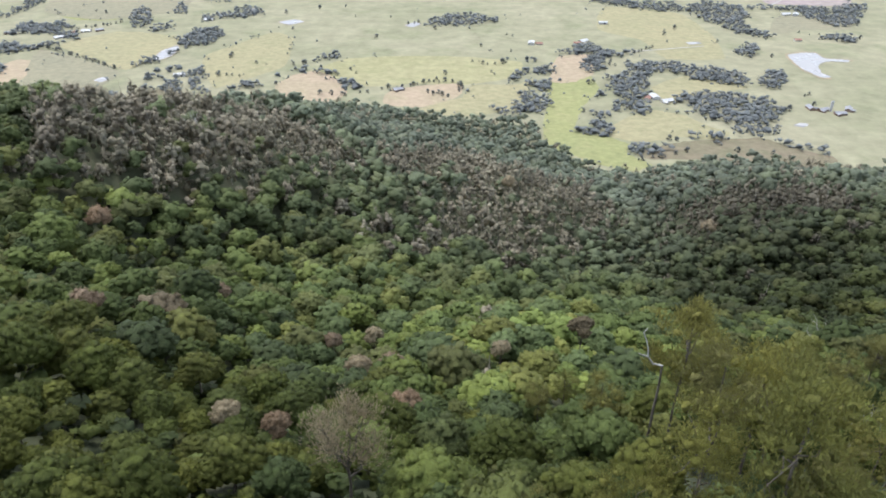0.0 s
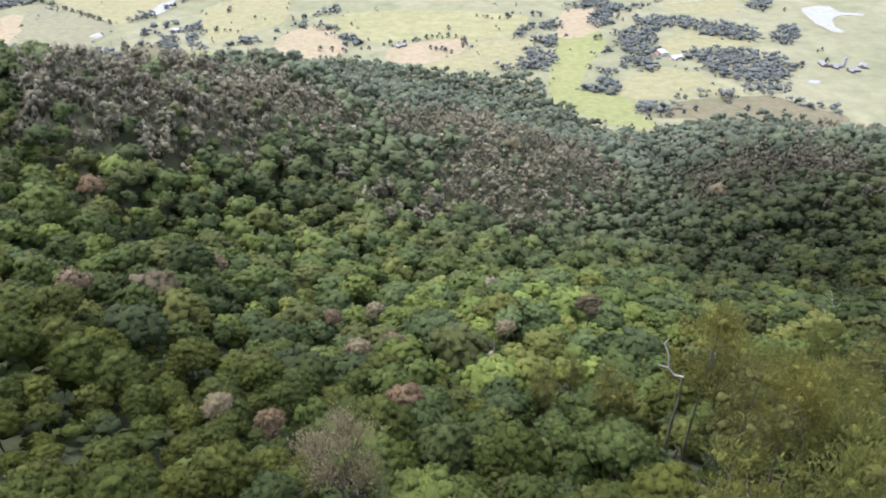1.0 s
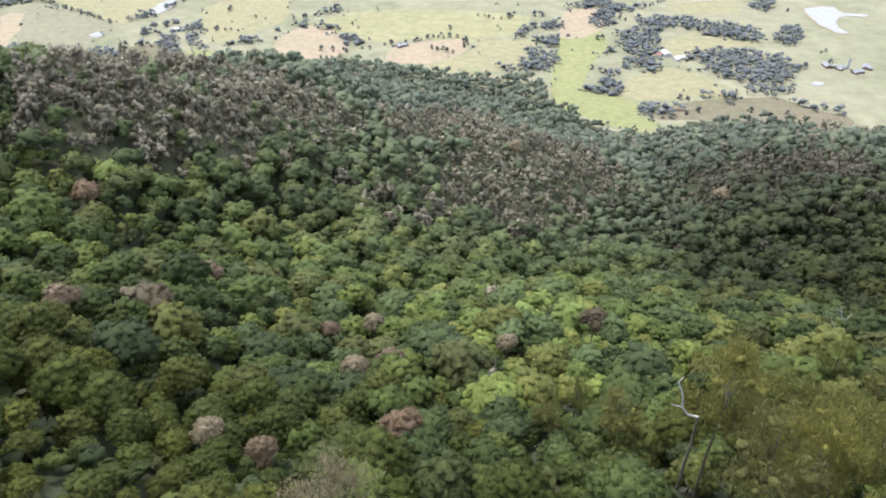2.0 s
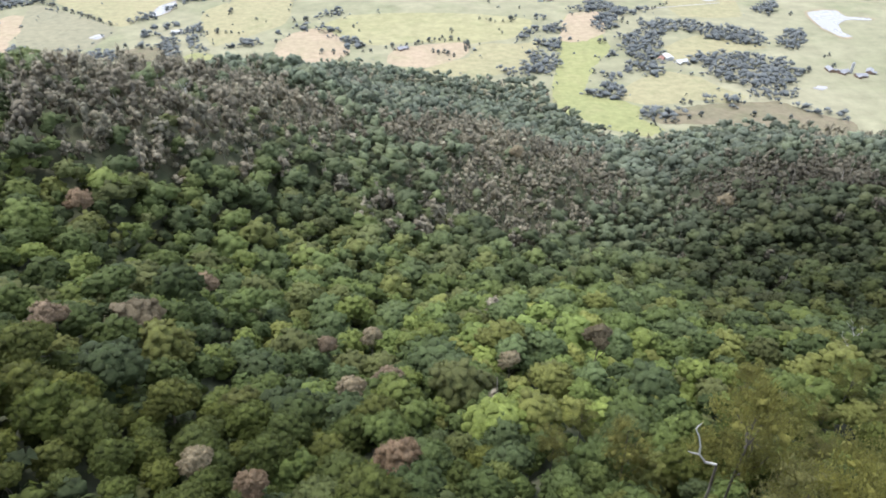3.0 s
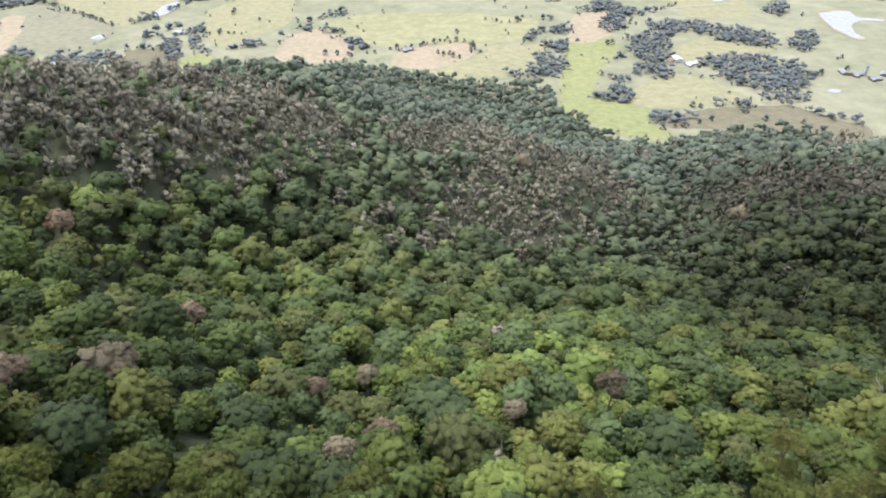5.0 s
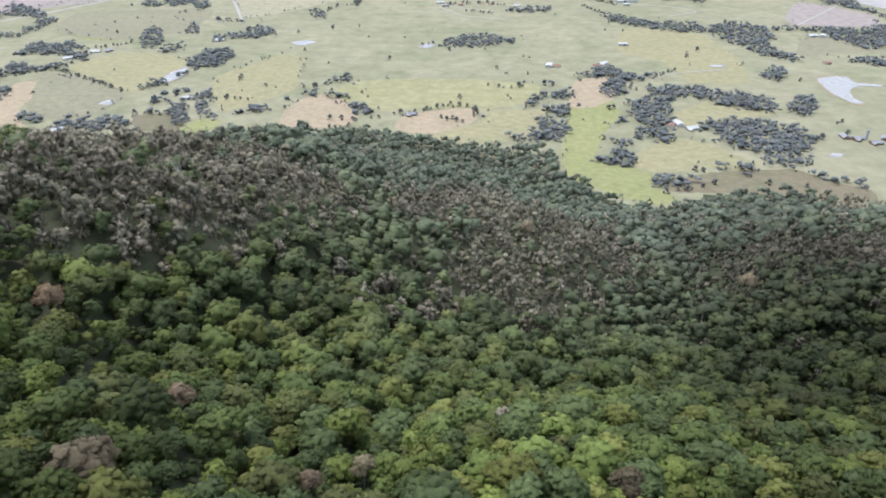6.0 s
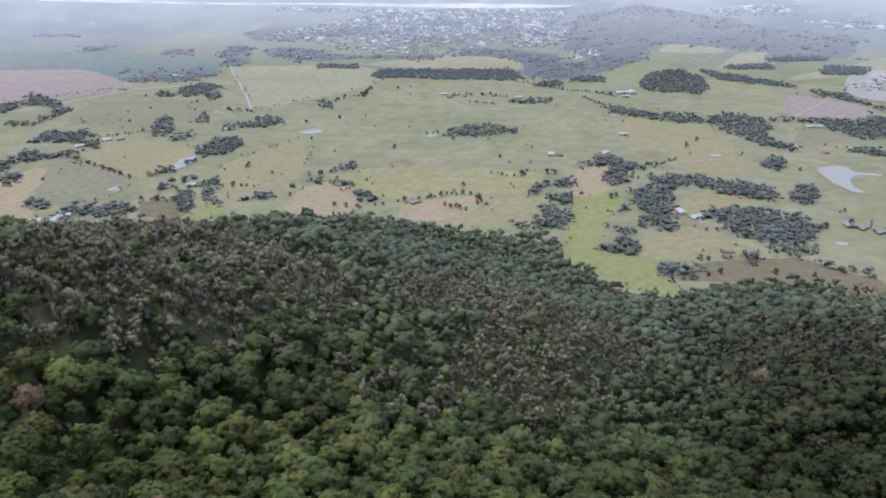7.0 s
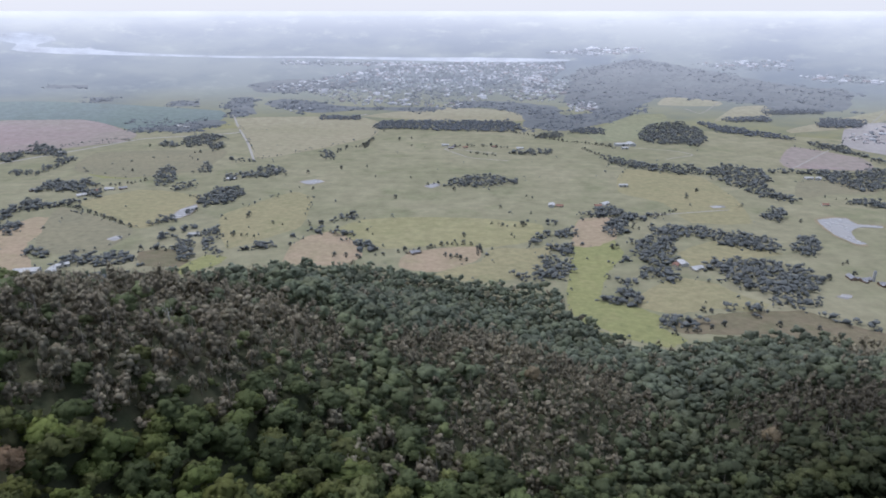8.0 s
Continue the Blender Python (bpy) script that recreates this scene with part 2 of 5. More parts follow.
turns = np.linspace(0, 2 * math.pi, 360, endpoint=False)
co, quads = polar(np.r_[0.01, np.arange(10, 1101, 10), np.geomspace(1120, FLAT, 30)], turns)
me = mesh_of("ground", co, None, quads)
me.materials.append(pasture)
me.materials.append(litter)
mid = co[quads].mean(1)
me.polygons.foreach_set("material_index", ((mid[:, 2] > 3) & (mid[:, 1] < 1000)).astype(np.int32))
me.polygons.foreach_set("use_smooth", np.ones(len(quads), bool))
tagged(new("ground", me), "grassy coastal plain below a steep wooded scarp", "ground", kind="structure")

# the hazy distance: haze painted into base colour and surface glow
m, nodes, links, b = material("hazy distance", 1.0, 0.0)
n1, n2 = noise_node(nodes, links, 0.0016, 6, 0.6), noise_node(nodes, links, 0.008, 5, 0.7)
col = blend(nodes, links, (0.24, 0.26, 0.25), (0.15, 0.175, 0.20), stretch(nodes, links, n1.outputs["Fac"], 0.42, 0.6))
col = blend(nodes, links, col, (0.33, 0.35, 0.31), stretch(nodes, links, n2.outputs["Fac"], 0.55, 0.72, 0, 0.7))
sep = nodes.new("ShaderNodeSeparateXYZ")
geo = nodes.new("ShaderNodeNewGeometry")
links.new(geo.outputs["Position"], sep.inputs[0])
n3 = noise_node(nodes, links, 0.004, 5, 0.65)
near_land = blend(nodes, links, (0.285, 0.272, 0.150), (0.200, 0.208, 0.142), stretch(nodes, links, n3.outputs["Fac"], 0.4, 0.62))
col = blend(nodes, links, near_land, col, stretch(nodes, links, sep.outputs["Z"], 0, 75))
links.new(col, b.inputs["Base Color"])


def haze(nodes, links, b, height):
    """Haze as surface glow: emission thickens with distance up to the white of the sky."""
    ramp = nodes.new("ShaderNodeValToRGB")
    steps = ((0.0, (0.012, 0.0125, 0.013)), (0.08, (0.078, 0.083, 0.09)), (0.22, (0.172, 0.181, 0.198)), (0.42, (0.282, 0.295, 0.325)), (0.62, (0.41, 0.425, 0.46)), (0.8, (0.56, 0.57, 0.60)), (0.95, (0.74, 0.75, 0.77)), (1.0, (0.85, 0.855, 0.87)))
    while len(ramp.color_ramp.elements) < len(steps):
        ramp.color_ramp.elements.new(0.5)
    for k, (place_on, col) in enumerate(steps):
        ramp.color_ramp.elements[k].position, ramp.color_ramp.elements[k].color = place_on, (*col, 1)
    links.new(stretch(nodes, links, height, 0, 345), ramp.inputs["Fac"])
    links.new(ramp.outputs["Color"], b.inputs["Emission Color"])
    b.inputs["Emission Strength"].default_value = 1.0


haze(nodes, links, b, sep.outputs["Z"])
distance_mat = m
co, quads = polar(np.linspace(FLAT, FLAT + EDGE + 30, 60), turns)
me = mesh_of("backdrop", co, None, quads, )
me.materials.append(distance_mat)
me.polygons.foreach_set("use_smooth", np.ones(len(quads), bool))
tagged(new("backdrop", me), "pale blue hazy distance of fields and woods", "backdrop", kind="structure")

# distant woods and roofs: haze put in as grey tint and surface glow
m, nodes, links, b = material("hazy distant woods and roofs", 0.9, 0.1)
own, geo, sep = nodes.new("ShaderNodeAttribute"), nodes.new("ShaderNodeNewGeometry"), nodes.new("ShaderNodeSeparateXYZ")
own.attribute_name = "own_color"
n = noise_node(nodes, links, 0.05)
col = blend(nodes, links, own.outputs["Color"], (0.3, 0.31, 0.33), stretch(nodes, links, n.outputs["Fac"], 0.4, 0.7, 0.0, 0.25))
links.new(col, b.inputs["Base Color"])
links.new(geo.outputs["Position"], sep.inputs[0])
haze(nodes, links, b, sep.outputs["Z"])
distant_glow = m


def smooth_loop(points, steps=6, wobble=0.0):
    p = np.array(points, float)
    q = np.roll(p, -1, 0)
    a, d = np.roll(p, 1, 0), np.roll(p, -2, 0)
    out = []
    for k in range(len(p)):
        for t in np.arange(steps) / steps:
            c = 0.5 * (2 * p[k] + (q[k] - a[k]) * t * 0.8 + (2 * a[k] - 5 * p[k] + 4 * q[k] - d[k]) * t * t * 0.8 + (3 * p[k] - a[k] - 3 * q[k] + d[k]) * t ** 3 * 0.8)
            lin = p[k] * (1 - t) + q[k] * t
            out.append(0.6 * c + 0.4 * lin + rng.normal(0, wobble, 2) if wobble else 0.6 * c + 0.4 * lin)
    return np.array(out)


def sheet(name, points, lift, mat, label, category, wobble=0.0):
    """A flat piece of land of any outline, laid on the ground."""
    loop = smooth_loop(points, 6, wobble)
    x, y = far(loop[:, 0], loop[:, 1])
    bm = bmesh.new()
    face = bm.faces.new([bm.verts.new((a, b, c + lift)) for a, b, c in zip(x, y, ground_z(x, y))])
    if face.normal.z < 0 or (face.normal_update() or face.normal.z < 0):
        face.normal_flip()
    bmesh.ops.triangulate(bm, faces=[face])
    ob = part(name, bm, mat)
    return tagged(ob, label, category, kind="structure")


FIELD_MATS = {
    # sheet below far woods, blue-grey from haze in the colour
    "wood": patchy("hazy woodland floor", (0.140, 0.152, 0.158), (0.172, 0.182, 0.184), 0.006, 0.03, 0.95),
    "dry": patchy("thinly dry pasture", (0.300, 0.282, 0.150), (0.322, 0.298, 0.166), 0.006, 0.05, 0.95, 0.2, (0.262, 0.258, 0.134)),
    "lime": patchy("rich lime grass", (0.280, 0.280, 0.124), (0.258, 0.266, 0.118), 0.01, 0.1, 0.95, 0.2, (0.302, 0.286, 0.138)),
    "gold": patchy("dry golden grass", (0.322, 0.288, 0.166), (0.296, 0.272, 0.156), 0.008, 0.08, 0.95, 0.2, (0.268, 0.258, 0.142)),
    "tan": patchy("tan dry grass", (0.385, 0.300, 0.208), (0.350, 0.286, 0.190), 0.01, 0.1, 0.95, 0.2, (0.316, 0.278, 0.168)),
    "brown": patchy("brown rough grass", (0.220, 0.180, 0.122), (0.185, 0.167, 0.103), 0.012, 0.1, 0.95, 0.2, (0.158, 0.154, 0.088)),
    "olive": patchy("olive grass", (0.242, 0.227, 0.152), (0.268, 0.246, 0.162), 0.008, 0.08, 0.95, 0.2),
    "red": patchy("ploughed reddish earth", (0.334, 0.266, 0.253), (0.304, 0.264, 0.230), 0.004, 0.05, 0.95),
    # far field, part of its blue is haze in the base colour
    "teal": patchy("haze-tinted blue-green crop", (0.165, 0.208, 0.186), (0.175, 0.215, 0.205), 0.004, 0.05, 0.95, 0, (0.160, 0.195, 0.172)),
    "straw": patchy("pale straw field", (0.338, 0.304, 0.206), (0.306, 0.284, 0.186), 0.005, 0.05, 0.95),
    "pale": patchy("bare pale building ground", (0.400, 0.372, 0.356), (0.330, 0.306, 0.290), 0.01, 0.08, 0.95),
    "green": patchy("pale green grass", (0.264, 0.273, 0.171), (0.286, 0.286, 0.181), 0.005, 0.05, 0.95),
}
# far fields take the same haze glow as surface emission
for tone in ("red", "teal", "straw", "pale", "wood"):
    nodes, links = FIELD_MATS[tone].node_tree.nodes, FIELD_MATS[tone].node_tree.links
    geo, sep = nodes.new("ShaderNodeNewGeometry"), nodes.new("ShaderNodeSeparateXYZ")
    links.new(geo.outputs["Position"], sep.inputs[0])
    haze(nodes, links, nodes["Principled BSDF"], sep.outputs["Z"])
FIELDS = {
    "dry_slope": [(-265, 1178), (-134, 1125), (-53, 1140), (19, 1132), (114, 1183), (126, 1269), (42, 1300), (-83, 1309), (-195, 1289), (-236, 1231)],
    "gold_east": [(364, 1739), (518, 1674), (536, 1502), (506, 1297), (395, 1292), (379, 1427), (307, 1515)],
    "lime_west": [(-937, 1677), (-843, 1803), (-762, 1859), (-649, 1756), (-734, 1687), (-754, 1596), (-838, 1592)],
    "gold_farm": [(-463, 1306), (-380, 1482), (-322, 1438), (-299, 1241), (-340, 1174), (-387, 1113), (-432, 1201)],
    "olive_east": [(727, 1628), (915, 1659), (839, 1517), (746, 1512), (662, 1476)],
    "brown_lane": [(-525, 1092), (-459, 1109), (-420, 1032), (-487, 1029)],
}
FIELDS.update({
    "lime_paddock": [(190, 1292), (157, 1111), (125, 900), (153, 824), (195, 808), (233, 793), (253, 813), (228, 849), (238, 876), (220, 903), (174, 927), (203, 1037), (240, 1114), (239, 1185), (259, 1317)],
    "tan_top": [(193, 1299), (260, 1321), (246, 1201), (207, 1152), (165, 1150)],
    "gold_paddock": [(219, 905), (226, 948), (292, 1014), (340, 998), (362, 954), (388, 921), (356, 898), (317, 907), (262, 887)],
    "brown_paddock": [(260, 829), (238, 849), (288, 881), (334, 895), (422, 904), (454, 869), (490, 839), (477, 791), (402, 814)],
})
FIELDS.update({
    "gold_small": [(326, 1123), (409, 1193), (488, 1125), (393, 1090), (337, 1043)],
    "tan_arc": [(-107, 1043), (-99, 1110), (-30, 1136), (16, 1140), (12, 1078), (-27, 1037), (-59, 1021)],
    "tan_mound": [(-281, 1050), (-291, 1133), (-275, 1185), (-237, 1212), (-195, 1167), (-167, 1091), (-196, 1044)],
    "gold_centre": [(-54, 1012), (15, 1073), (34, 1133), (106, 1136), (141, 1166), (95, 1028), (38, 985), (-25, 991)],
    "tan_left": [(-711, 1022), (-817, 1180), (-805, 1274), (-741, 1270), (-721, 1218), (-732, 1159), (-715, 1100), (-639, 1005), (-665, 966)],
    "olive_left": [(-795, 1349), (-589, 1210), (-578, 1101), (-647, 1076), (-697, 1101), (-753, 1216)],
})
FIELDS.update({
    "gold_left": [(-776, 1376), (-703, 1490), (-564, 1452), (-537, 1361), (-568, 1224), (-598, 1223)],
    "lime_left": [(-435, 1005), (-415, 1080), (-376, 1074), (-379, 1041), (-415, 992)],
    "red_far": [(-1662, 2410), (-1360, 2476), (-1046, 2202), (-1016, 2045), (-1291, 1863)],
    "teal_far": [(-2013, 2927), (-1753, 2977), (-962, 2728), (-858, 2322), (-1075, 2255), (-1360, 2476), (-1697, 2462)],
    "straw_far": [(-835, 2526), (-444, 2598), (-320, 2468), (-299, 2172), (-542, 1820), (-699, 2175)],
    "straw_band": [(-403, 2600), (-85, 2865), (195, 2714), (171, 2515), (-14, 2481)],
    "red_right": [(776, 1849), (891, 2055), (1001, 1901), (958, 1751), (770, 1768)],
})
FIELDS.update({
    "green_right": [(357, 2262), (556, 2641), (701, 2721), (654, 2459), (492, 2166), (367, 2113)],
    "straw_right": [(822, 2516), (1031, 2912), (1168, 2970), (1078, 2663), (964, 2658)],
    "straw_right_far": [(743, 2970), (901, 3340), (1029, 3094), (980, 2945)],
    "olive_mid": [(-950, 1668), (-1009, 1891), (-674, 1938), (-642, 1694), (-777, 1593)],
    "pale_lot": [(1050, 2097), (1269, 2510), (1427, 2492), (1121, 1944), (1068, 1980)],
    "straw_strip": [(989, 2289), (1257, 2412), (1534, 2683), (1678, 2940), (1480, 2769), (1027, 2379)],
})
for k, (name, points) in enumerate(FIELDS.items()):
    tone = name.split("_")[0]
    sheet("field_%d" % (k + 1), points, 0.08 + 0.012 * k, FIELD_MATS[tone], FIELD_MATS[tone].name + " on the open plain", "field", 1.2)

m, nodes, links, b = material("still grey water", 0.12, 0.5)
b.inputs["Base Color"].default_value = (0.34, 0.325, 0.305, 1)
n = noise_node(nodes, links, 0.3, 3)
p = nodes.new("ShaderNodeBump")
p.inputs["Strength"].default_value, p.inputs["Distance"].default_value = 0.15, 0.1
links.new(n.outputs["Fac"], p.inputs["Height"])
links.new(p.outputs["Normal"], b.inputs["Normal"])
links.new(stretch(nodes, links, noise_node(nodes, links, 0.02).outputs["Fac"], 0.3, 0.7, 0.18, 0.36), b.inputs["Roughness"])
water = m
mud = patchy("muddy bank", (0.33, 0.27, 0.18), (0.25, 0.22, 0.14), 0.03, 0.3)
PONDS = [
    [(628, 1318), (659, 1334), (686, 1332), (687, 1296), (723, 1287), (720, 1273), (680, 1275), (653, 1247), (641, 1206), (646, 1182), (629, 1179), (617, 1223), (620, 1276)],
    [(-551, 1274), (-557, 1335), (-540, 1377), (-526, 1345), (-526, 1305), (-535, 1282)],
    [(-606, 1152), (-599, 1171), (-584, 1165), (-586, 1144)],
    [(487, 952), (501, 962), (511, 957), (498, 944)],
    [(-384, 1576), (-351, 1600), (-327, 1579), (-353, 1551)],
    [(-104, 1546), (-81, 1578), (-68, 1558), (-85, 1531)],
    [(463, 1408), (486, 1413), (493, 1401), (468, 1392)],
]
for k, points in enumerate(PONDS):
    c = np.mean(points, 0)
    sheet("bank_%d" % (k + 1), [tuple(c + (np.array(q) - c) * 1.12) for q in points], 0.42, mud, "bare muddy bank round a farm pond", "bank", 0.8)
    sheet("water_%d" % (k + 1), points, 0.46, water, "pale grey farm pond mirroring the sky", "pond", 0.5)

track = patchy("pale gravel road", (0.42, 0.40, 0.36), (0.36, 0.345, 0.31), 0.02, 0.3)


def road(k, points, width):
    p = np.array(points, float)
    fine = np.concatenate([p[i] + (p[i + 1] - p[i]) * np.linspace(0, 1, 12, endpoint=False)[:, None] for i in range(len(p) - 1)] + [p[-1:]])
    for _ in range(6):
        fine[1:-1] = (fine[:-2] + 2 * fine[1:-1] + fine[2:]) / 4
    d = np.gradient(fine, axis=0)
    side = np.c_[-d[:, 1], d[:, 0]] / np.hypot(d[:, 0], d[:, 1])[:, None] * width / 2
    a, c = fine + side, fine - side
    n = len(fine)
    co = np.r_[np.c_[a, ground_z(a[:, 0], a[:, 1]) + 0.5], np.c_[c, ground_z(c[:, 0], c[:, 1]) + 0.5]]
    i = np.arange(n - 1)
    ob = put("road_%d" % k, mesh_of("road", co, None, np.c_[i + n, i + n + 1, i + 1, i]), track)
    tagged(ob, "narrow pale country road across the plain", "road", kind="structure")


ROADS = [
    [(-1176, 1737), (-1054, 1955), (-986, 2103), (-761, 2193), (-596, 2381), (-379, 2573)],
    [(-847, 2525), (-745, 2281), (-641, 2034), (-553, 1798)],
    [(445, 2019), (556, 1974), (586, 1921), (498, 1865)],
    [(764, 2664), (795, 2568), (997, 2877)],
    [(765, 1755), (1421, 2555)],
    [(491, 1381), (277, 1321)],
    [(66, 1922), (-89, 1996), (-9, 1858), (92, 1826)],
]
for k, points in enumerate(ROADS):
    road(k + 1, points, 11 if k == 0 else 7 if k == 1 else 4)

# ---- trees ----
ICO = bmesh.new()
bmesh.ops.create_icosphere(ICO, subdivisions=1, radius=1)
ICO_CO = np.array([v.co for v in ICO.verts])
ICO_TRI = np.array([[v.index for v in f.verts] for f in ICO.faces])
ICO.free()


def dome(r, height, spread=1.0, lumps=8, deep=1.3):
    """Lumps of a rounded crown: x, y, z, radius."""
    out = [(0, 0, height - 0.62 * r, 0.62 * r)]
    for k in range(lumps - 1):
        a = 2.4 * k + rng.uniform(-0.4, 0.4)
        up = 1 - ((k + rng.uniform(0.1, 0.9)) / (lumps - 1)) ** 0.8
        q = (0.2 + 0.52 * math.sqrt(1 - up * up)) * r * spread
        s = rng.uniform(0.20, 0.36) * r if lumps > 8 else rng.uniform(0.28, 0.42) * r
        out.append((q * math.cos(a), q * math.sin(a), height - s - (1 - up) * deep * r, s))
    return out


def sparse(r, height, lumps=9):
    """Lumps of an open gum crown: small, far apart, in layers."""
    out = []
    for k in range(lumps):
        a, q = rng.uniform(0, 6.28), r * math.sqrt(rng.uniform(0.02, 1)) * 0.85
        out.append((q * math.cos(a), q * math.sin(a), height - rng.uniform(0.15, 2.1) * r, rng.uniform(0.17, 0.32) * r))
    return out


def crown(lumps, cards, size, core=0.84, fuzz=0.13, flat=0.85, up=0.2, drawn=0.0):
    """Small leaf sprays set over rounded lumps, each turned roughly outwards. Returns co, tris, and the way outwards at each corner."""
    lumps = np.array(lumps)
    share = lumps[:, 3] ** 2 / np.sum(lumps[:, 3] ** 2)
    pick = rng.choice(len(lumps), cards, p=share)
    d = rng.normal(size=(cards, 3))
    d[:, 2] = np.where(d[:, 2] < -0.4, -d[:, 2], d[:, 2])
    d /= np.linalg.norm(d, axis=1)[:, None]
    r = lumps[pick, 3] * (1 + rng.normal(0, fuzz, cards))
    # each lump is drawn out its own way
    odd = rng.uniform(0.72, 1.35, (len(lumps), 3)) * [1, 1, flat]
    pos = lumps[pick, :3] + d * r[:, None] * odd[pick]
    nrm = d + rng.normal(0, 0.4, (cards, 3))
    nrm /= np.linalg.norm(nrm, axis=1)[:, None]
    u = np.cross(nrm, rng.normal(size=(cards, 3)))
    u /= np.linalg.norm(u, axis=1)[:, None]
    v = np.cross(nrm, u)
    s = size * rng.uniform(0.55, 1.4, cards)[:, None]
    if drawn:
        # long thin sprays that stand up and lean out
        v = d * 0.55 + rng.normal(0, 0.35, (cards, 3)) + [0, 0, 0.75]
        v *= drawn / np.linalg.norm(v, axis=1)[:, None]
        co = np.stack([pos - u * s * 0.5 - v * s * 0.5, pos + u * s * 0.5 - v * s * 0.4, pos + v * s * 0.6], 1).reshape(-1, 3)
    else:
        co = np.stack([pos - u * s - v * s * 0.3, pos + u * s * 0.7 - v * s * 0.6, pos + v * s + u * s * 0.2], 1).reshape(-1, 3)
    tris = np.arange(cards * 3).reshape(-1, 3)
    n = np.cross(co[1::3] - co[0::3], co[2::3] - co[0::3])
    back = np.einsum("ij,ij->i", n, d) < 0
    tris[back] = tris[back][:, ::-1]
    # shading normals point outwards from lump and crown, bent upwards by up to brighten
    mid = np.array([0, 0, lumps[:, 2].mean()])
    whole = pos - mid
    whole /= np.linalg.norm(whole, axis=1)[:, None] + 1e-6
    way = d * 0.5 + whole * 0.8 + nrm * 0.3 + [0, 0, up]
    out = np.repeat(way, 3, 0)
    if core:
        cos, ts, outs = [co], [tris], [out]
        for k, (x, y, z, rad) in enumerate(lumps):
            cos.append(ICO_CO * rad * core * odd[k] * rng.uniform(0.62, 1.35, (len(ICO_CO), 1)) + [x, y, z])
            ts.append(ICO_TRI + len(co) + k * len(ICO_CO))
            w = cos[-1] - mid
            outs.append(ICO_CO * 0.5 + 0.8 * w / (np.linalg.norm(w, axis=1)[:, None] + 1e-6) + [0, 0, up])
        co, tris, out = np.concatenate(cos), np.concatenate(ts), np.concatenate(outs)
    return co, tris, out / (np.linalg.norm(out, axis=1)[:, None] + 1e-6)


CAP_TRI = ICO_TRI[ICO_CO[ICO_TRI].mean(1)[:, 2] > -0.45]


def billowed(r, height, clusters, bumps, cards, size, deep=1.45):
    """A dense crown like a head of cauliflower: a few broad heads, each set over with small rounded tufts, and leaf sprays on them."""
    heads = [(0.0, 0.0, height - 0.6 * r, 0.6 * r)]
    for k in range(clusters - 1):
        a = 2.4 * k + rng.uniform(-0.5, 0.5)
        q = r * (0.40 + 0.30 * math.sqrt((k + 0.5) / clusters)) * rng.uniform(0.85, 1.15)
        cr = r * rng.uniform(0.36, 0.52)
        heads.append((q * math.cos(a), q * math.sin(a), height - cr - deep * r * (q / r) ** 2 * rng.uniform(0.55, 1.25), cr))
    heads = np.array(heads)
    mid = np.array([0, 0, height - r])
    cos, ts, outs, tufts, n = [], [], [], [], 0
    for k, (x, y, z, cr) in enumerate(heads):
        c = np.array((x, y, z))
        cos.append(c + ICO_CO * cr * 0.86 * [1, 1, 1.15])
        ts.append(CAP_TRI + n)
        whole = cos[-1] - mid
        outs.append(ICO_CO * 0.4 + 0.8 * whole / np.linalg.norm(whole, axis=1)[:, None])
        n += len(ICO_CO)
        spin = rng.uniform(0, 6.28)
        for j in range(bumps):
            up = 1.0 - 1.25 * (j + rng.uniform(0.2, 0.8)) / bumps
            w, t = math.sqrt(max(0.0, 1 - up * up)), spin + 2.4 * j
            d = np.array((w * math.cos(t), w * math.sin(t), up))
            p = c + d * cr * rng.uniform(0.76, 0.94)
            gap = np.linalg.norm(heads[:, :3] - p, axis=1) / heads[:, 3]
            gap[k] = 9
            if gap.min() < 0.72:
                continue
            br = cr * rng.uniform(0.20, 0.36) * (1.5 if bumps < 7 else 1.15 if bumps < 11 else 1.0)
            cos.append(p + ICO_CO * br * rng.uniform(0.6, 1.4, (len(ICO_CO), 1)) * [1, 1, 0.85])
            ts.append(CAP_TRI + n)
            whole = p - mid
            outs.append(ICO_CO * 0.45 + d * 0.35 + 0.75 * whole / np.linalg.norm(whole))
            tufts.append((*p, br))
            n += len(ICO_CO)
    if cards:
        tufts = np.array(tufts)
        pick = rng.integers(0, len(tufts), cards)
        d = rng.normal(size=(cards, 3))
        d[:, 2] = np.abs(d[:, 2])
        d /= np.linalg.norm(d, axis=1)[:, None]
        pos = tufts[pick, :3] + d * tufts[pick, 3:] * rng.uniform(0.9, 1.5, (cards, 1))
        nrm = d + rng.normal(0, 0.55, (cards, 3))
        u = np.cross(nrm, rng.normal(size=(cards, 3)))
        u /= np.linalg.norm(u, axis=1)[:, None]
        v = np.cross(nrm, u)
        v /= np.linalg.norm(v, axis=1)[:, None]
        h = size * rng.uniform(0.6, 1.4, (cards, 1))
        cos.append(np.stack([pos - u * h - v * h * 0.4, pos + u * h * 0.8 - v * h * 0.5, pos + v * h], 1).reshape(-1, 3))
        ts.append(np.arange(cards * 3).reshape(-1, 3) + n)
        whole = pos - mid
        outs.append(np.repeat(d * 0.5 + 0.8 * whole / np.linalg.norm(whole, axis=1)[:, None], 3, 0))
    co, tris, out = np.concatenate(cos), np.concatenate(ts), np.concatenate(outs)
    return co, tris, out / (np.linalg.norm(out, axis=1)[:, None] + 1e-6)


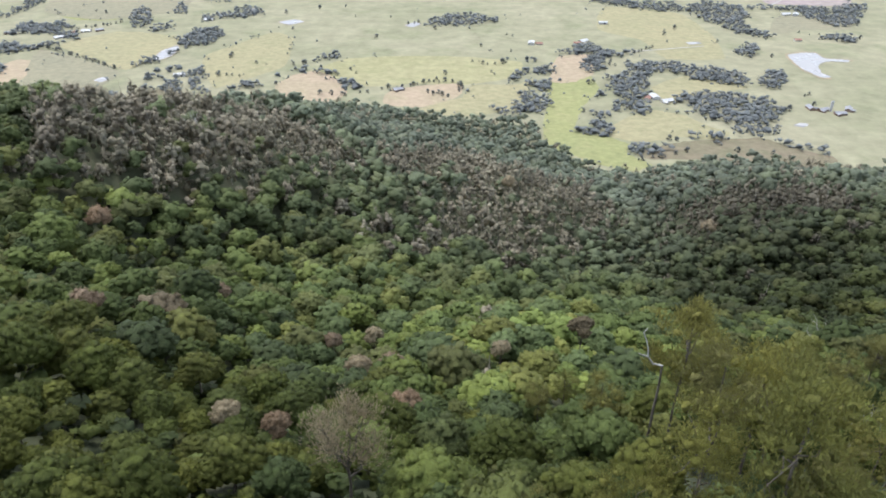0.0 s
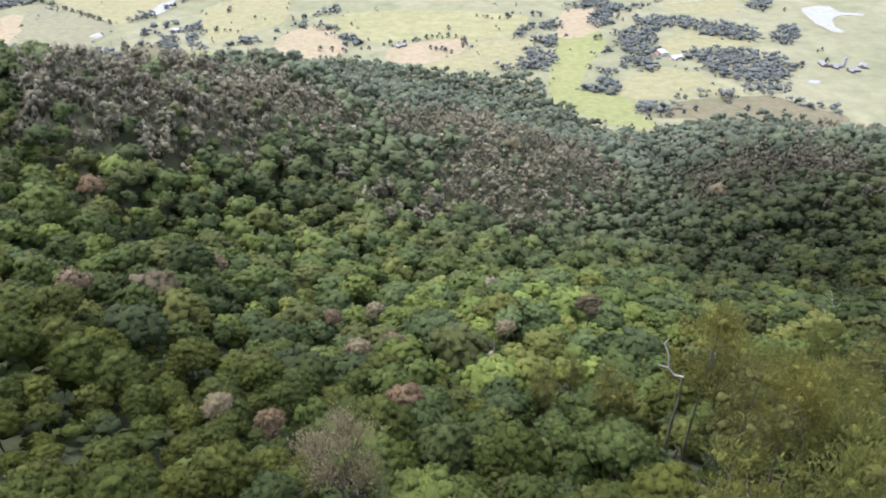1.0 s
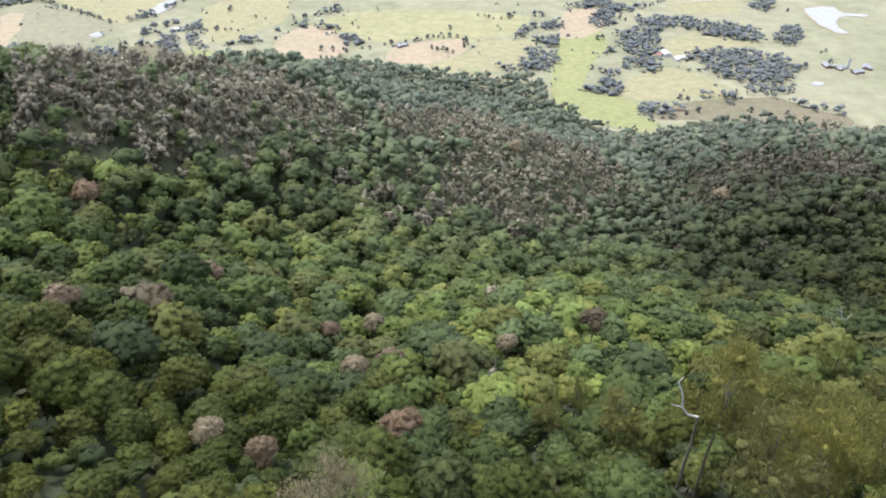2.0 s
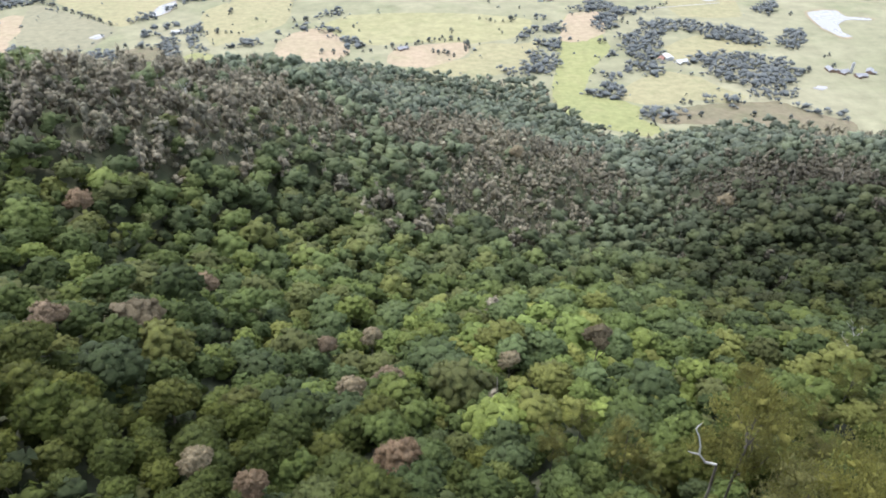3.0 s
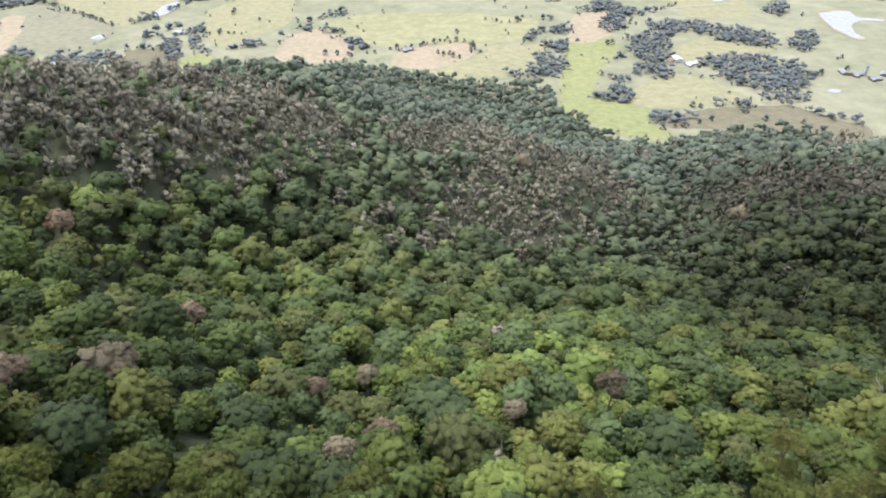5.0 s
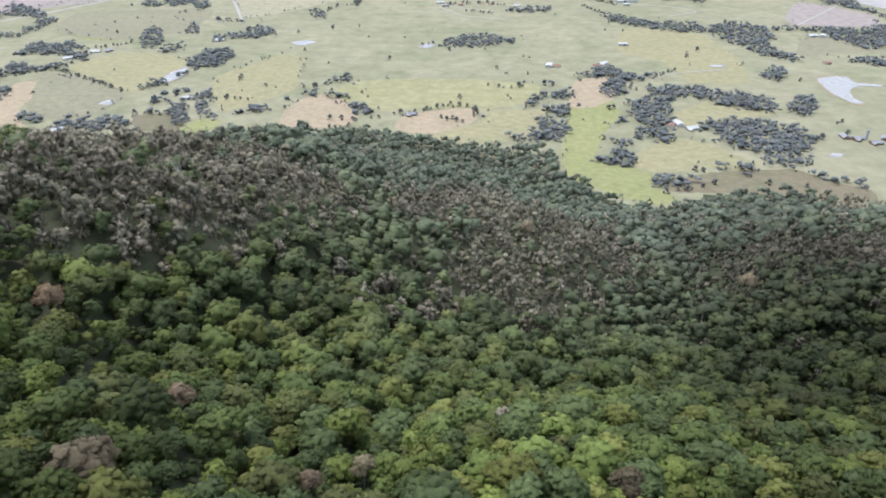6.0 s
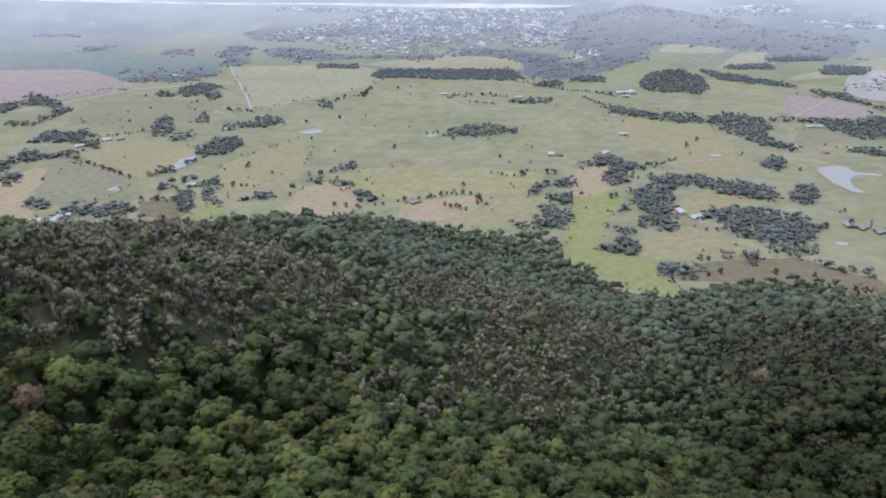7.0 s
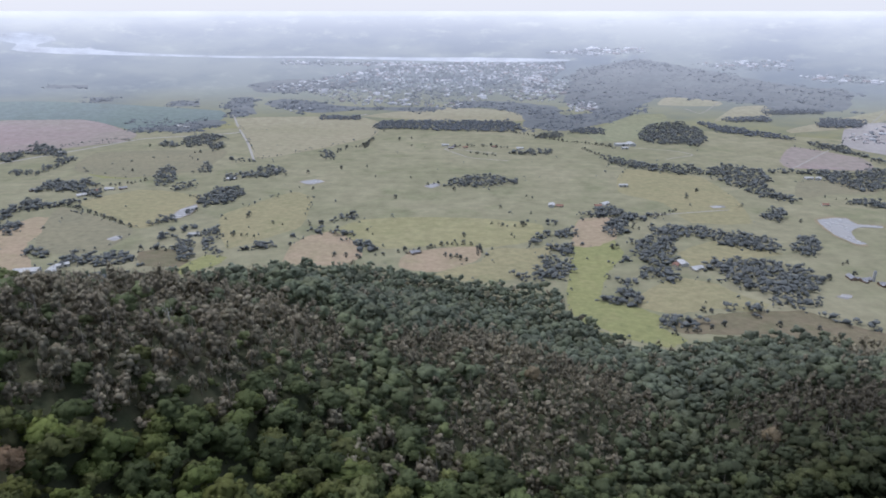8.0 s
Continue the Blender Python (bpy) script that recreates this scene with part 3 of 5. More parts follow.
def feathery(r, height, lumps, cards, size, core=0.7):
    """A tall narrow gum crown: drawn-out tufts about the upper trunk, thin and uneven."""
    out = []
    for k in range(lumps):
        a, f = rng.uniform(0, 6.28), (k + 0.5) / lumps
        q = r * rng.uniform(0.15, 0.75) * (0.35 + f)
        s = r * rng.uniform(0.17, 0.32)
        out.append((q * math.cos(a), q * math.sin(a), height - s - 1.7 * r * f * rng.uniform(0.7, 1.2), s))
    return crown(out, cards, size, core, 0.34, flat=1.5, up=0.35, drawn=3.2)


def tube(points, radii, sides=5):
    """A tapered limb through points."""
    points = np.array(points, float)
    co, n = [], len(points)
    d = np.gradient(points, axis=0)
    for p, q, r in zip(points, d, radii):
        q = q / np.linalg.norm(q)
        u = np.cross(q, [0.3, 0.9, 0.2])
        u /= np.linalg.norm(u)
        v = np.cross(q, u)
        for k in range(sides):
            a = 2 * math.pi * k / sides
            co.append(p + r * (u * math.cos(a) + v * math.sin(a)))
    i, j = np.meshgrid(np.arange(n - 1), np.arange(sides), indexing="ij")
    k = (j + 1) % sides
    return np.array(co), np.stack([i * sides + j, i * sides + k, (i + 1) * sides + k, (i + 1) * sides + j], -1).reshape(-1, 4)


def joined(pieces):
    co, quads, n = [], [], 0
    for c, q in pieces:
        co.append(c)
        quads.append(q + n)
        n += len(c)
    return np.concatenate(co), np.concatenate(quads)


def bend(start, end, r0, r1, wobble, steps=5, sides=5):
    t = np.linspace(0, 1, steps)[:, None]
    p = np.array(start) * (1 - t) + np.array(end) * t
    p[1:-1] += rng.normal(0, wobble, (steps - 2, 3))
    return tube(p, np.linspace(r0, r1, steps), sides)


def limbs(lumps, height, thick, fork, sides=4):
    """A tapered trunk with a limb into each lump of the crown."""
    top = np.array((lumps[0][0] * 0.3, lumps[0][1] * 0.3, height))
    pieces = [bend((0, 0, -1.5), top, thick, thick * 0.35, thick * 0.5, 6, sides)]
    for x, y, z, r in lumps[1:7]:
        pieces.append(bend(np.array((0, 0, 0)) + top * rng.uniform(fork, 0.9), (x, y, z), thick * 0.4, thick * 0.1, 0.3, 4, sides))
    return joined(pieces)


def tree(name, lumps, cards, size, height, thick, fork, leaf, wood, label, category="tree", core=0.84, fuzz=0.15, shape=None):
    """A tree: an empty at its foot with a trunk and a crown."""
    root = tagged(new(name), label, category)
    c, q = limbs(lumps, height, thick, fork)
    put("trunk", mesh_of("trunk", c, None, q), wood, root)
    co, tris, out = shape or crown(lumps, cards, size, core, fuzz)
    put("crown", mesh_of("crown", co, tris, outs=out), leaf, root)
    return root


def bare_tree(name, height, reach, wood, label, twigs=26, leaf=None, arms=7, thick=1.0, lean=(0, 0)):
    """A dead tree: forking limbs and thin twigs."""
    root = tagged(new(name), label, "dead tree")
    top = np.array((lean[0], lean[1], height * 0.62))
    c, q = bend((0, 0, -1.5), top, 0.30 * thick, 0.16 * thick, 0.15, 6)
    put("trunk", mesh_of("trunk", c, None, q), wood, root)
    tips = []
    for k in range(arms):
        a = 6.283 * (k + rng.uniform(-0.3, 0.3)) / arms
        s = top * rng.uniform(0.6, 1.0)
        e = s + [reach * 0.75 * math.cos(a), reach * 0.75 * math.sin(a), rng.uniform(0.18, 0.42) * height]
        pieces = [bend(s, e, 0.15 * thick, 0.05 * thick, 0.35, 5)]
        for _ in range(twigs // arms):
            p = s + (e - s) * rng.uniform(0.35, 1.0)
            pieces.append(bend(p, p + rng.normal(0, 1, 3) * [1.5, 1.5, 0.8] + [0, 0, 1.4], 0.06, 0.02, 0.15, 4, 3))
        c, q = joined(pieces)
        put("branch", mesh_of("branch", c, None, q), wood, root)
        tips.append((s, e))
    if leaf:
        lumps = [(*e, reach * 0.42) for s, e in tips] + [(0, 0, height * 0.85, reach * 0.4)]
        co, tris, out = crown(lumps, 4200, 0.15, 0, 0.45, up=0.6, drawn=3.0)
        put("crown", mesh_of("crown", co, tris, outs=out), leaf, root, "thin dry leaves and fine twigs")
    return root


def at(x, y, turn=0.0, size=1.0, sink=0.0):
    return pose(x, y, float(ground_z(x, y)[0]) - sink, 0, 0, turn) @ Matrix.Scale(size, 4)


def inside(points, x, y):
    p = np.array(points, float)
    hit = np.zeros(len(x), bool)
    for (x0, y0), (x1, y1) in zip(p, np.roll(p, -1, 0)):
        with np.errstate(divide="ignore", invalid="ignore"):
            hit ^= ((y0 > y) != (y1 > y)) & (x < (x1 - x0) * (y - y0) / (y1 - y0) + x0)
    return hit


def scatter(x0, x1, y0, y1, step):
    x, y = np.meshgrid(np.arange(float(x0), x1, step), np.arange(float(y0), y1, step))
    x[1::2] += step / 2
    return x.ravel() + rng.uniform(-0.42, 0.42, x.size) * step, y.ravel() + rng.uniform(-0.42, 0.42, x.size) * step


def spot(x, y, cx, cy, rx, ry):
    return np.exp(-((x - cx) / rx) ** 2 - ((y - cy) / ry) ** 2)


GUM_STANDS = [
    [(-220, 353), (-330, 560), (-215, 560), (-152, 530), (-112, 516), (-67, 485), (-68, 458), (-91, 415), (-103, 369), (-115, 338), (-133, 317), (-149, 300), (-166, 285), (-182, 280)],
    [(-59, 507), (-28, 590), (29, 677), (74, 597), (115, 588), (159, 545), (125, 494), (83, 437), (61, 410), (37, 388), (9, 408), (-13, 362), (-27, 362), (-15, 426), (-2, 490), (-38, 477)],
    [(187, 516), (200, 525), (230, 523), (259, 535), (287, 531), (318, 504), (276, 432), (252, 430), (233, 440), (217, 429), (210, 449), (205, 476), (185, 439), (171, 440), (172, 463)],
    [(419, 805), (508, 812), (477, 754), (311, 598)],
    [(-67, 367), (-56, 390), (-43, 391), (-40, 362), (-56, 343)],
]


def gum_share(x, y):
    """How much of the wood is grey-brown gum: on the ridge and on the two spurs, with soft edges."""
    s = np.where(y < 340, 0.004, 0.07)
    for points in GUM_STANDS:
        jx, jy = x + rng.normal(0, 8, len(x)), y + rng.normal(0, 11, len(x))
        s = np.where(inside(points, jx, jy), 0.92, s)
    return s


def merged(name, kinds, x, y, z, size, kind, colors, label, category, mat, quads=False, widen=1.0):
    """Many alike things in one mesh: kinds are shapes, of which each place takes one."""
    cos, faces, outs, cols, n = [], [], [], [], 0
    for k, (co, f, out) in enumerate(kinds):
        w = np.nonzero(kind == k)[0]
        if not len(w):
            continue
        a = rng.uniform(0, 2 * math.pi, len(w))
        s = size[w]
        wide = s * rng.uniform(0.88, 1.15, len(w)) * widen
        c, d = np.cos(a), np.sin(a)
        for src, dst, sx, sz, move in ((co, cos, wide, s ** 0.8, True), (out, outs, np.ones(len(w)), np.ones(len(w)), False)):
            if src is None:
                continue
            p = np.empty((len(w), len(co), 3), np.float32)
            p[:, :, 0] = (c * sx)[:, None] * src[:, 0] - (d * sx)[:, None] * src[:, 1] + (x[w][:, None] if move else 0)
            p[:, :, 1] = (d * sx)[:, None] * src[:, 0] + (c * sx)[:, None] * src[:, 1] + (y[w][:, None] if move else 0)
            p[:, :, 2] = sz[:, None] * src[:, 2] + (z[w][:, None] if move else 0)
            dst.append(p.reshape(-1, 3))
        off = n + np.arange(len(w))[:, None, None] * len(co)
        faces.append((f[None] + off).reshape(-1, f.shape[1]))
        cols.append(np.repeat(colors[w], len(co), 0))
        n += len(w) * len(co)
    faces = np.concatenate(faces)
    me = mesh_of(name, np.concatenate(cos), None if quads else faces, faces if quads else None, np.concatenate(cols), np.concatenate(outs) if outs else None)
    ob = put(name, me, mat)
    return tagged(ob, label, category, kind="stuff")


# trees that stand out by colour: place, height of the top above the plain, radius
STANDOUTS = [
    (-89, 222, 213, 5.2, leaves_rust, "rust-brown dying tree amid green rainforest"), (-16, 154, 234.5, 4.2, leaves_rust, "rust-brown dying tree amid green rainforest"),
    (-9, 103, 267, 4.4, leaves_rust, "pinkish-brown rounded dying tree on the slope"), (-31, 94, 270, 2.7, leaves_rust, "small reddish-brown dying tree on the slope"),
    (-38, 182, 220, 3.0, leaves_rust, "pale tan dying tree amid the rainforest"), (-26, 193, 214, 3.6, leaves_cream, "cream blossoming tree amid the rainforest"),
    (-92, 145, 262, 4.4, leaves_rust, "pinkish-brown dying tree amid green rainforest"), (-82, 160, 250, 9.0, leaves_dull, "broad dull brown half-bare tree"),
    (-148, 259, 226, 5.8, leaves_rust, "broad brown dying tree on the slope"), (-23, 139, 246, 3.6, leaves_bare, "pale grey half-bare tree amid the rainforest"),
    (-135, 354, 213, 5.0, leaves_bare, "pale dry tree on the ridge"), (46, 507, 126, 6.0, leaves_bare, "pale dry gum on the spur"), (190, 454, 116, 6.0, leaves_bare, "pale dry gum on the spur"),
    (40, 170, 236, 4.0, leaves_dull, "dull brown dying tree amid green rainforest"), (-44, 103, 264, 3.2, leaves_cream, "cream flowering tree on the slope"), (15.5, 164, 231.5, 3.0, leaves_cream, "cream flowering tree amid the rainforest"),
]

# every forest place of the scarp, sorted by how near the flight passes it
NEAR_END, MID_END = 132.0, 400.0


def forest_places(y0, y1, step):
    x, y = scatter(-0.72 * y1 - 40, 0.72 * y1 + 40, y0, y1, step)
    z = ground_z(x, y)
    bounds = [(-700, 930), (-520, 985), (-430, 985), (-300, 1030), (-160, 1032), (-91, 1006), (-25, 973), (37, 956), (98, 952), (122, 925), (118, 870), (141, 848), (154, 811), (182, 784), (222, 767), (254, 782), (297, 790), (335, 808), (366, 808), (416, 806), (461, 790), (800, 790), (800, -100), (-700, -100)]
    keep = (np.abs(x) < 0.70 * y + 24) & inside(bounds, x, y)
    return x[keep], y[keep], z[keep]


def painted_tone(x, y):
    """Leaf tone: light painted in hollow, shade east, haze far out; dark stands west."""
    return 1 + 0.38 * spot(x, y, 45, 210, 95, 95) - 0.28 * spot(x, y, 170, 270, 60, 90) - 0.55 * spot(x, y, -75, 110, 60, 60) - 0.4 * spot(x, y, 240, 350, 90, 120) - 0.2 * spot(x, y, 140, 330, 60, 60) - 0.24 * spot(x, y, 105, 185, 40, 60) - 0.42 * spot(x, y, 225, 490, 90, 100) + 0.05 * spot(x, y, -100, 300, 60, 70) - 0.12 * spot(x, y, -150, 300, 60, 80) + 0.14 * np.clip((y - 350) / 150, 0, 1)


def leaf_colors(x, y, gum):
    n = len(x)
    g, u = np.array(GREENS), np.array(GUMS)
    col = np.where(gum[:, None], u[rng.integers(0, len(u), n)], g[rng.integers(0, len(g), n)])
    # trees of one stand look alike; far leaves pale, haze put into their colour
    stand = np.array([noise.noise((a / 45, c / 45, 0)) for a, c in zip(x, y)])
    haze_green = np.array((0.172, 0.192, 0.150))
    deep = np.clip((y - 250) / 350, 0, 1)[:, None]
    mean = np.where(gum[:, None], u.mean(0), g.mean(0) * (1 - deep) + haze_green * deep)
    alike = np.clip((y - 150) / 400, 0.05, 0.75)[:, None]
    return (col * (1 - alike) + mean * alike) * (1 + 0.28 * stand[:, None]) * rng.uniform(0.76, 1.26, (n, 1)) * painted_tone(x, y)[:, None]


# name, from, to, spacing, heads, tufts on each, sprays and their size, tufts and sprays of a gum, kinds
BELTS = [
    ("upper_forest", NEAR_END, 255.0, 8.0, 6, 15, 200, 0.32, 22, 420, 0.24, 10),
    ("mid_forest", 255.0, MID_END, 8.2, 5, 8, 60, 0.45, 16, 220, 0.32, 12),
    ("far_forest", MID_END, 1040.0, 8.6, 3, 3, 0, 0.8, 7, 40, 0.52, 12),
]
for name, y0, y1, step, heads, bumps, cards, card_size, tufts, gum_cards, gum_size, kinds_n in BELTS:
    green = [billowed(rng.uniform(3.9, 6.2), rng.uniform(10.0, 14.5), heads + int(rng.integers(0, 2)), bumps, cards, card_size) for k in range(kinds_n)]
    gums = [feathery(rng.uniform(4.4, 6.0), rng.uniform(12.5, 16.5), tufts, gum_cards, gum_size) for k in range(kinds_n)]
    x, y, z = forest_places(y0, y1, step)
    # thinner on the slope that falls away behind the western ridge
    keep = (x > -200) | (y < 600) | (rng.uniform(0, 1, len(x)) < 0.5)
    x, y, z = x[keep], y[keep], z[keep]
    for a, c, top, r, *rest in STANDOUTS:
        keep = np.hypot(x - a, y - c + 1.5) > r * 0.8 + 1.2
        x, y, z = x[keep], y[keep], z[keep]
    gum = rng.uniform(0, 1, len(x)) < gum_share(x, y)
    kind = rng.integers(0, kinds_n, len(x)) + np.where(gum, kinds_n, 0)
    # many small crowns, a few broad old ones
    size = 0.66 + 0.80 * rng.uniform(0, 1, len(x)) ** 2.2
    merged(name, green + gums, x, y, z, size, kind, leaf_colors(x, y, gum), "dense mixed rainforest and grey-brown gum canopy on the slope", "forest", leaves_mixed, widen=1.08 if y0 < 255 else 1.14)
    c, q = tube([(0, 0, 0), (0.15, 0.1, 8), (0, 0, 16)], (0.20, 0.15, 0.07), 4)
    keep = gum & (rng.uniform(0, 1, len(x)) < 0.45)
    n = int(keep.sum())
    merged(name.replace("forest", "stems"), [(c, q, None)], x[keep] + rng.normal(0, 1.2, n), y[keep] - rng.uniform(0, 2.5, n), z[keep], rng.uniform(0.75, 1.25, n), np.zeros(n, int), np.ones((n, 3)), "thin pale gum trunks among the canopy", "tree trunks", bark_pale, True)

# undergrowth that fills the gaps between the trunks
shrubs = [crown(dome(rng.uniform(3.0, 4.2), rng.uniform(5.0, 7.5), 1.1, 2), 24, 0.7, up=0.5) for k in range(6)]
x, y, z = forest_places(20, 640, 8.4)
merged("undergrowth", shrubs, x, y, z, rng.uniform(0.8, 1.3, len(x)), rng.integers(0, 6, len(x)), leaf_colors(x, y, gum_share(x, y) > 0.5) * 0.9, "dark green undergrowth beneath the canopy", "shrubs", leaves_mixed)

# nearest trees, one by one
near_kinds = []
for k in range(10):
    r = rng.uniform(3.8, 6.2)
    h = rng.uniform(10.5, 15)
    near_kinds.append(tree("rainforest_tree", dome(r, h, 1.0, 8, 2.1), 0, 0, h - r, 0.3, 0.5, leaves_green if k % 2 else leaves_dark, bark, "dense green rounded rainforest tree on the steep slope", shape=billowed(r, h, 8, 17, 1150, 0.26)))
gum_kinds = []
for k in range(5):
    r = rng.uniform(4.0, 5.6)
    lumps = sparse(r, 22, 34)
    gum_kinds.append(tree("gum_tree", lumps, 0, 0, 20, 0.23, 0.5, leaves_gum, bark, "tall open olive gum tree with thin grey-brown trunk", shape=crown(lumps, 5200, 0.19, 0.36, 0.26, flat=0.95, up=0.5, drawn=1.9)))
GUM_PLACES = [
    (33, 65, 308), (33, 78, 305), (39, 67, 302), (37, 72, 298), (19, 112, 264), (27, 124, 254), (31, 107, 268), (64, 134, 252), (42, 91, 284), (88, 122, 262),
    (62, 104, 274), (46, 74, 296), (22, 45, 319), (15, 42, 318), (28, 41, 320), (36, 46, 314), (8, 43, 313), (55, 84, 284), (71, 97, 276), (80, 109, 268),
    (52, 97, 276), (74, 84, 278), (100, 130, 256), (48, 60, 302), (58, 70, 294), (90, 140, 248), (66, 120, 262), (78, 128, 256), (44, 50, 308), (64, 88, 284),
]
used = set()
x, y, z = forest_places(24, NEAR_END, 6.8)
gone = np.zeros(len(x), bool)
for a, c, top in GUM_PLACES:
    gone |= np.hypot(x - a, y - c + 2.5) < 4.5
for a, c, top, r, *rest in STANDOUTS:
    gone |= np.hypot(x - a, y - c + 1.5) < r * 0.8 + 1.2
for a, c, r in ((-12, 61, 6.0), (27, 74, 4.0), (68, 89, 4.0)):
    gone |= np.hypot(x - a, y - c) < r
# light or dark leaf kinds follow the painted tone
bright = rng.uniform(0.2, 1.0, len(x)) < painted_tone(x, y) - 0.4


def place(ob, m):
    """The first use of a kind moves it; later ones are copies."""
    if ob in used:
        return copy_thing(ob, m)
    used.add(ob)
    ob.matrix_basis = m
    return ob


for a, c, light_leaf in zip(x[~gone], y[~gone], bright[~gone]):
    place(near_kinds[2 * rng.integers(0, 5) + (1 if light_leaf else 0)], at(a, c, rng.uniform(0, 360), rng.uniform(0.62, 1.18)))
for a, c, top in GUM_PLACES:
    place(gum_kinds[rng.integers(0, 5)], at(a, c, rng.uniform(0, 360), (top - float(ground_z(a, c)[0])) / 22))

# single trees that stand out
for a, c, top, r, leaf, label in STANDOUTS:
    h = top - float(ground_z(a, c)[0])
    ob = tree("dying_tree", dome(r, h, 1.0, 8), 0, 0, h - r, 0.28, 0.5, leaf, bark, label, shape=billowed(r, h, 6, 14, 1200, 0.24))
    ob.matrix_basis = at(a, c)
ob = bare_tree("bare_tree", 19.5, 4.0, bark, "large half-dead tree with dry pale twigs", 70, leaves_bare)
ob.matrix_basis = at(-12, 63)
# a bleached limb that forks out of a dead gum's broken top
ob = tagged(new("dead_tree"), "dead gum with a forked bleached white limb", "dead tree")
ob.matrix_basis = pose(27.64, 74.8, 298.65)
foot = float(ground_z(28.9, 75.2)[0]) - 298.65
c, q = bend((1.5, 0.4, foot - 1), (1.3, 0, -0.3), 0.26, 0.15, 0.12, 6)
put("trunk", mesh_of("trunk", c, None, q), bark, ob)
c, q = tube([(1.3, 0, -0.35), (0.6, 0, -0.15), (0, 0, 0), (-0.35, 0, 0.55), (-0.83, 0.1, 1.2), (-0.95, 0.1, 2.4), (-1.35, 0.1, 3.8), (-1.9, 0.2, 5.0), (-1.75, 0.2, 5.4), (-1.4, 0.3, 5.8)], (0.14, 0.14, 0.15, 0.13, 0.12, 0.1, 0.09, 0.08, 0.06, 0.03), 6)
put("branch", mesh_of("branch", c, None, q), bark_white, ob, "bleached white limb")
c, q = tube([(-0.8, 0.08, 1.15), (-1.3, -0.1, 1.5), (-1.8, -0.2, 1.75), (-2.35, -0.3, 2.1)], (0.1, 0.09, 0.07, 0.03), 6)
put("branch", mesh_of("branch", c, None, q), bark_white, ob, "bleached white limb")
ob = bare_tree("dead_tree", 21, 4.0, bark_white, "bleached dead tree with bare white limbs on the ridge", 16, None, 5, 1.2)
ob.matrix_basis = at(-146, 381)
ob = bare_tree("dead_tree", 17, 6.0, bark_white, "bleached dead tree with bare grey limbs", 30, None, 7, 0.8)
ob.matrix_basis = at(125, 190)
ob = bare_tree("dead_tree", 16, 3.0, bark_white, "leaning dead trunk bleached pale", 6, None, 3, 0.6, (4.5, 1.5))
ob.matrix_basis = at(68, 90)

# ---- the plain: woods, rows and single trees ----
WOODS = [
    [(268, 1170), (304, 1220), (313, 1261), (324, 1245), (355, 1253), (349, 1210), (319, 1132), (310, 1083), (283, 1042), (300, 1027), (293, 1003), (252, 995), (237, 1000), (266, 1058), (255, 1092)],
    [(328, 1262), (357, 1261), (406, 1245), (442, 1238), (471, 1212), (500, 1179), (502, 1150), (481, 1120), (460, 1132), (431, 1152), (403, 1175), (375, 1205), (342, 1220)],
    [(349, 1079), (400, 1092), (448, 1088), (481, 1058), (495, 1028), (458, 953), (399, 941), (380, 958), (367, 984), (360, 1022), (342, 1046)],
]
WOODS += [
    [(384, 912), (394, 930), (456, 943), (446, 912), (421, 909)],
    [(326, 904), (334, 913), (357, 919), (374, 909), (360, 890), (348, 881), (335, 893)],
    [(516, 1166), (552, 1204), (579, 1210), (539, 1122), (514, 1106), (511, 1138)],
    [(538, 1333), (568, 1384), (591, 1378), (566, 1308), (549, 1307)],
    [(562, 1738), (612, 1790), (691, 1732), (662, 1623), (621, 1549), (644, 1506), (658, 1477), (623, 1428), (606, 1466), (587, 1474), (576, 1538), (554, 1593), (540, 1654)],
    [(343, 1886), (378, 1841), (423, 1796), (502, 1776), (549, 1756), (539, 1683), (478, 1686), (422, 1714), (389, 1744), (335, 1803)],
]
WOODS += [
    [(701, 1724), (830, 1741), (884, 1717), (984, 1747), (878, 1549), (811, 1546), (796, 1639), (791, 1697), (706, 1693)],
    [(755, 1459), (825, 1456), (798, 1403), (745, 1424)],
    [(502, 2242), (580, 2418), (681, 2446), (724, 2371), (678, 2134), (626, 2036), (581, 2073), (507, 2086)],
    [(755, 2540), (823, 2402), (904, 2285), (952, 2179), (928, 2145), (839, 2227), (771, 2298)],
    [(940, 2116), (1009, 2078), (1034, 1935), (1025, 1820), (1013, 1907), (960, 2023)],
    [(883, 2583), (1042, 2621), (1004, 2510), (867, 2504)],
]
WOODS += [
    [(1219, 2587), (1342, 2547), (1249, 2400), (1132, 2394)],
    [(1092, 2777), (1321, 2832), (1278, 2735), (1082, 2707)],
    [(230, 855), (248, 868), (282, 868), (282, 858), (259, 841), (237, 846)],
    [(446, 885), (463, 883), (475, 866), (500, 857), (496, 849), (469, 855), (445, 873)],
    [(120, 1275), (151, 1279), (148, 1266), (124, 1269)],
    [(123, 1210), (150, 1225), (178, 1235), (176, 1204), (146, 1191)],
    [(102, 1186), (120, 1196), (117, 1156), (102, 1155)],
    [(124, 1136), (157, 1152), (163, 1122), (126, 1114)],
]
WOODS += [
    [(103, 1070), (119, 1092), (154, 1064), (149, 1028), (125, 1003), (93, 995), (70, 994), (67, 1017), (99, 1026)],
    [(248, 1285), (275, 1302), (271, 1240), (253, 1201), (235, 1210), (231, 1238)],
    [(228, 1355), (270, 1384), (293, 1358), (299, 1321), (343, 1340), (341, 1322), (298, 1296), (273, 1306), (232, 1318)],
    [(169, 1323), (216, 1330), (219, 1322), (178, 1314)],
    [(225, 1078), (245, 1084), (240, 1068), (225, 1069)],
    [(176, 930), (197, 956), (217, 963), (229, 932), (223, 908), (195, 903), (178, 909)],
]
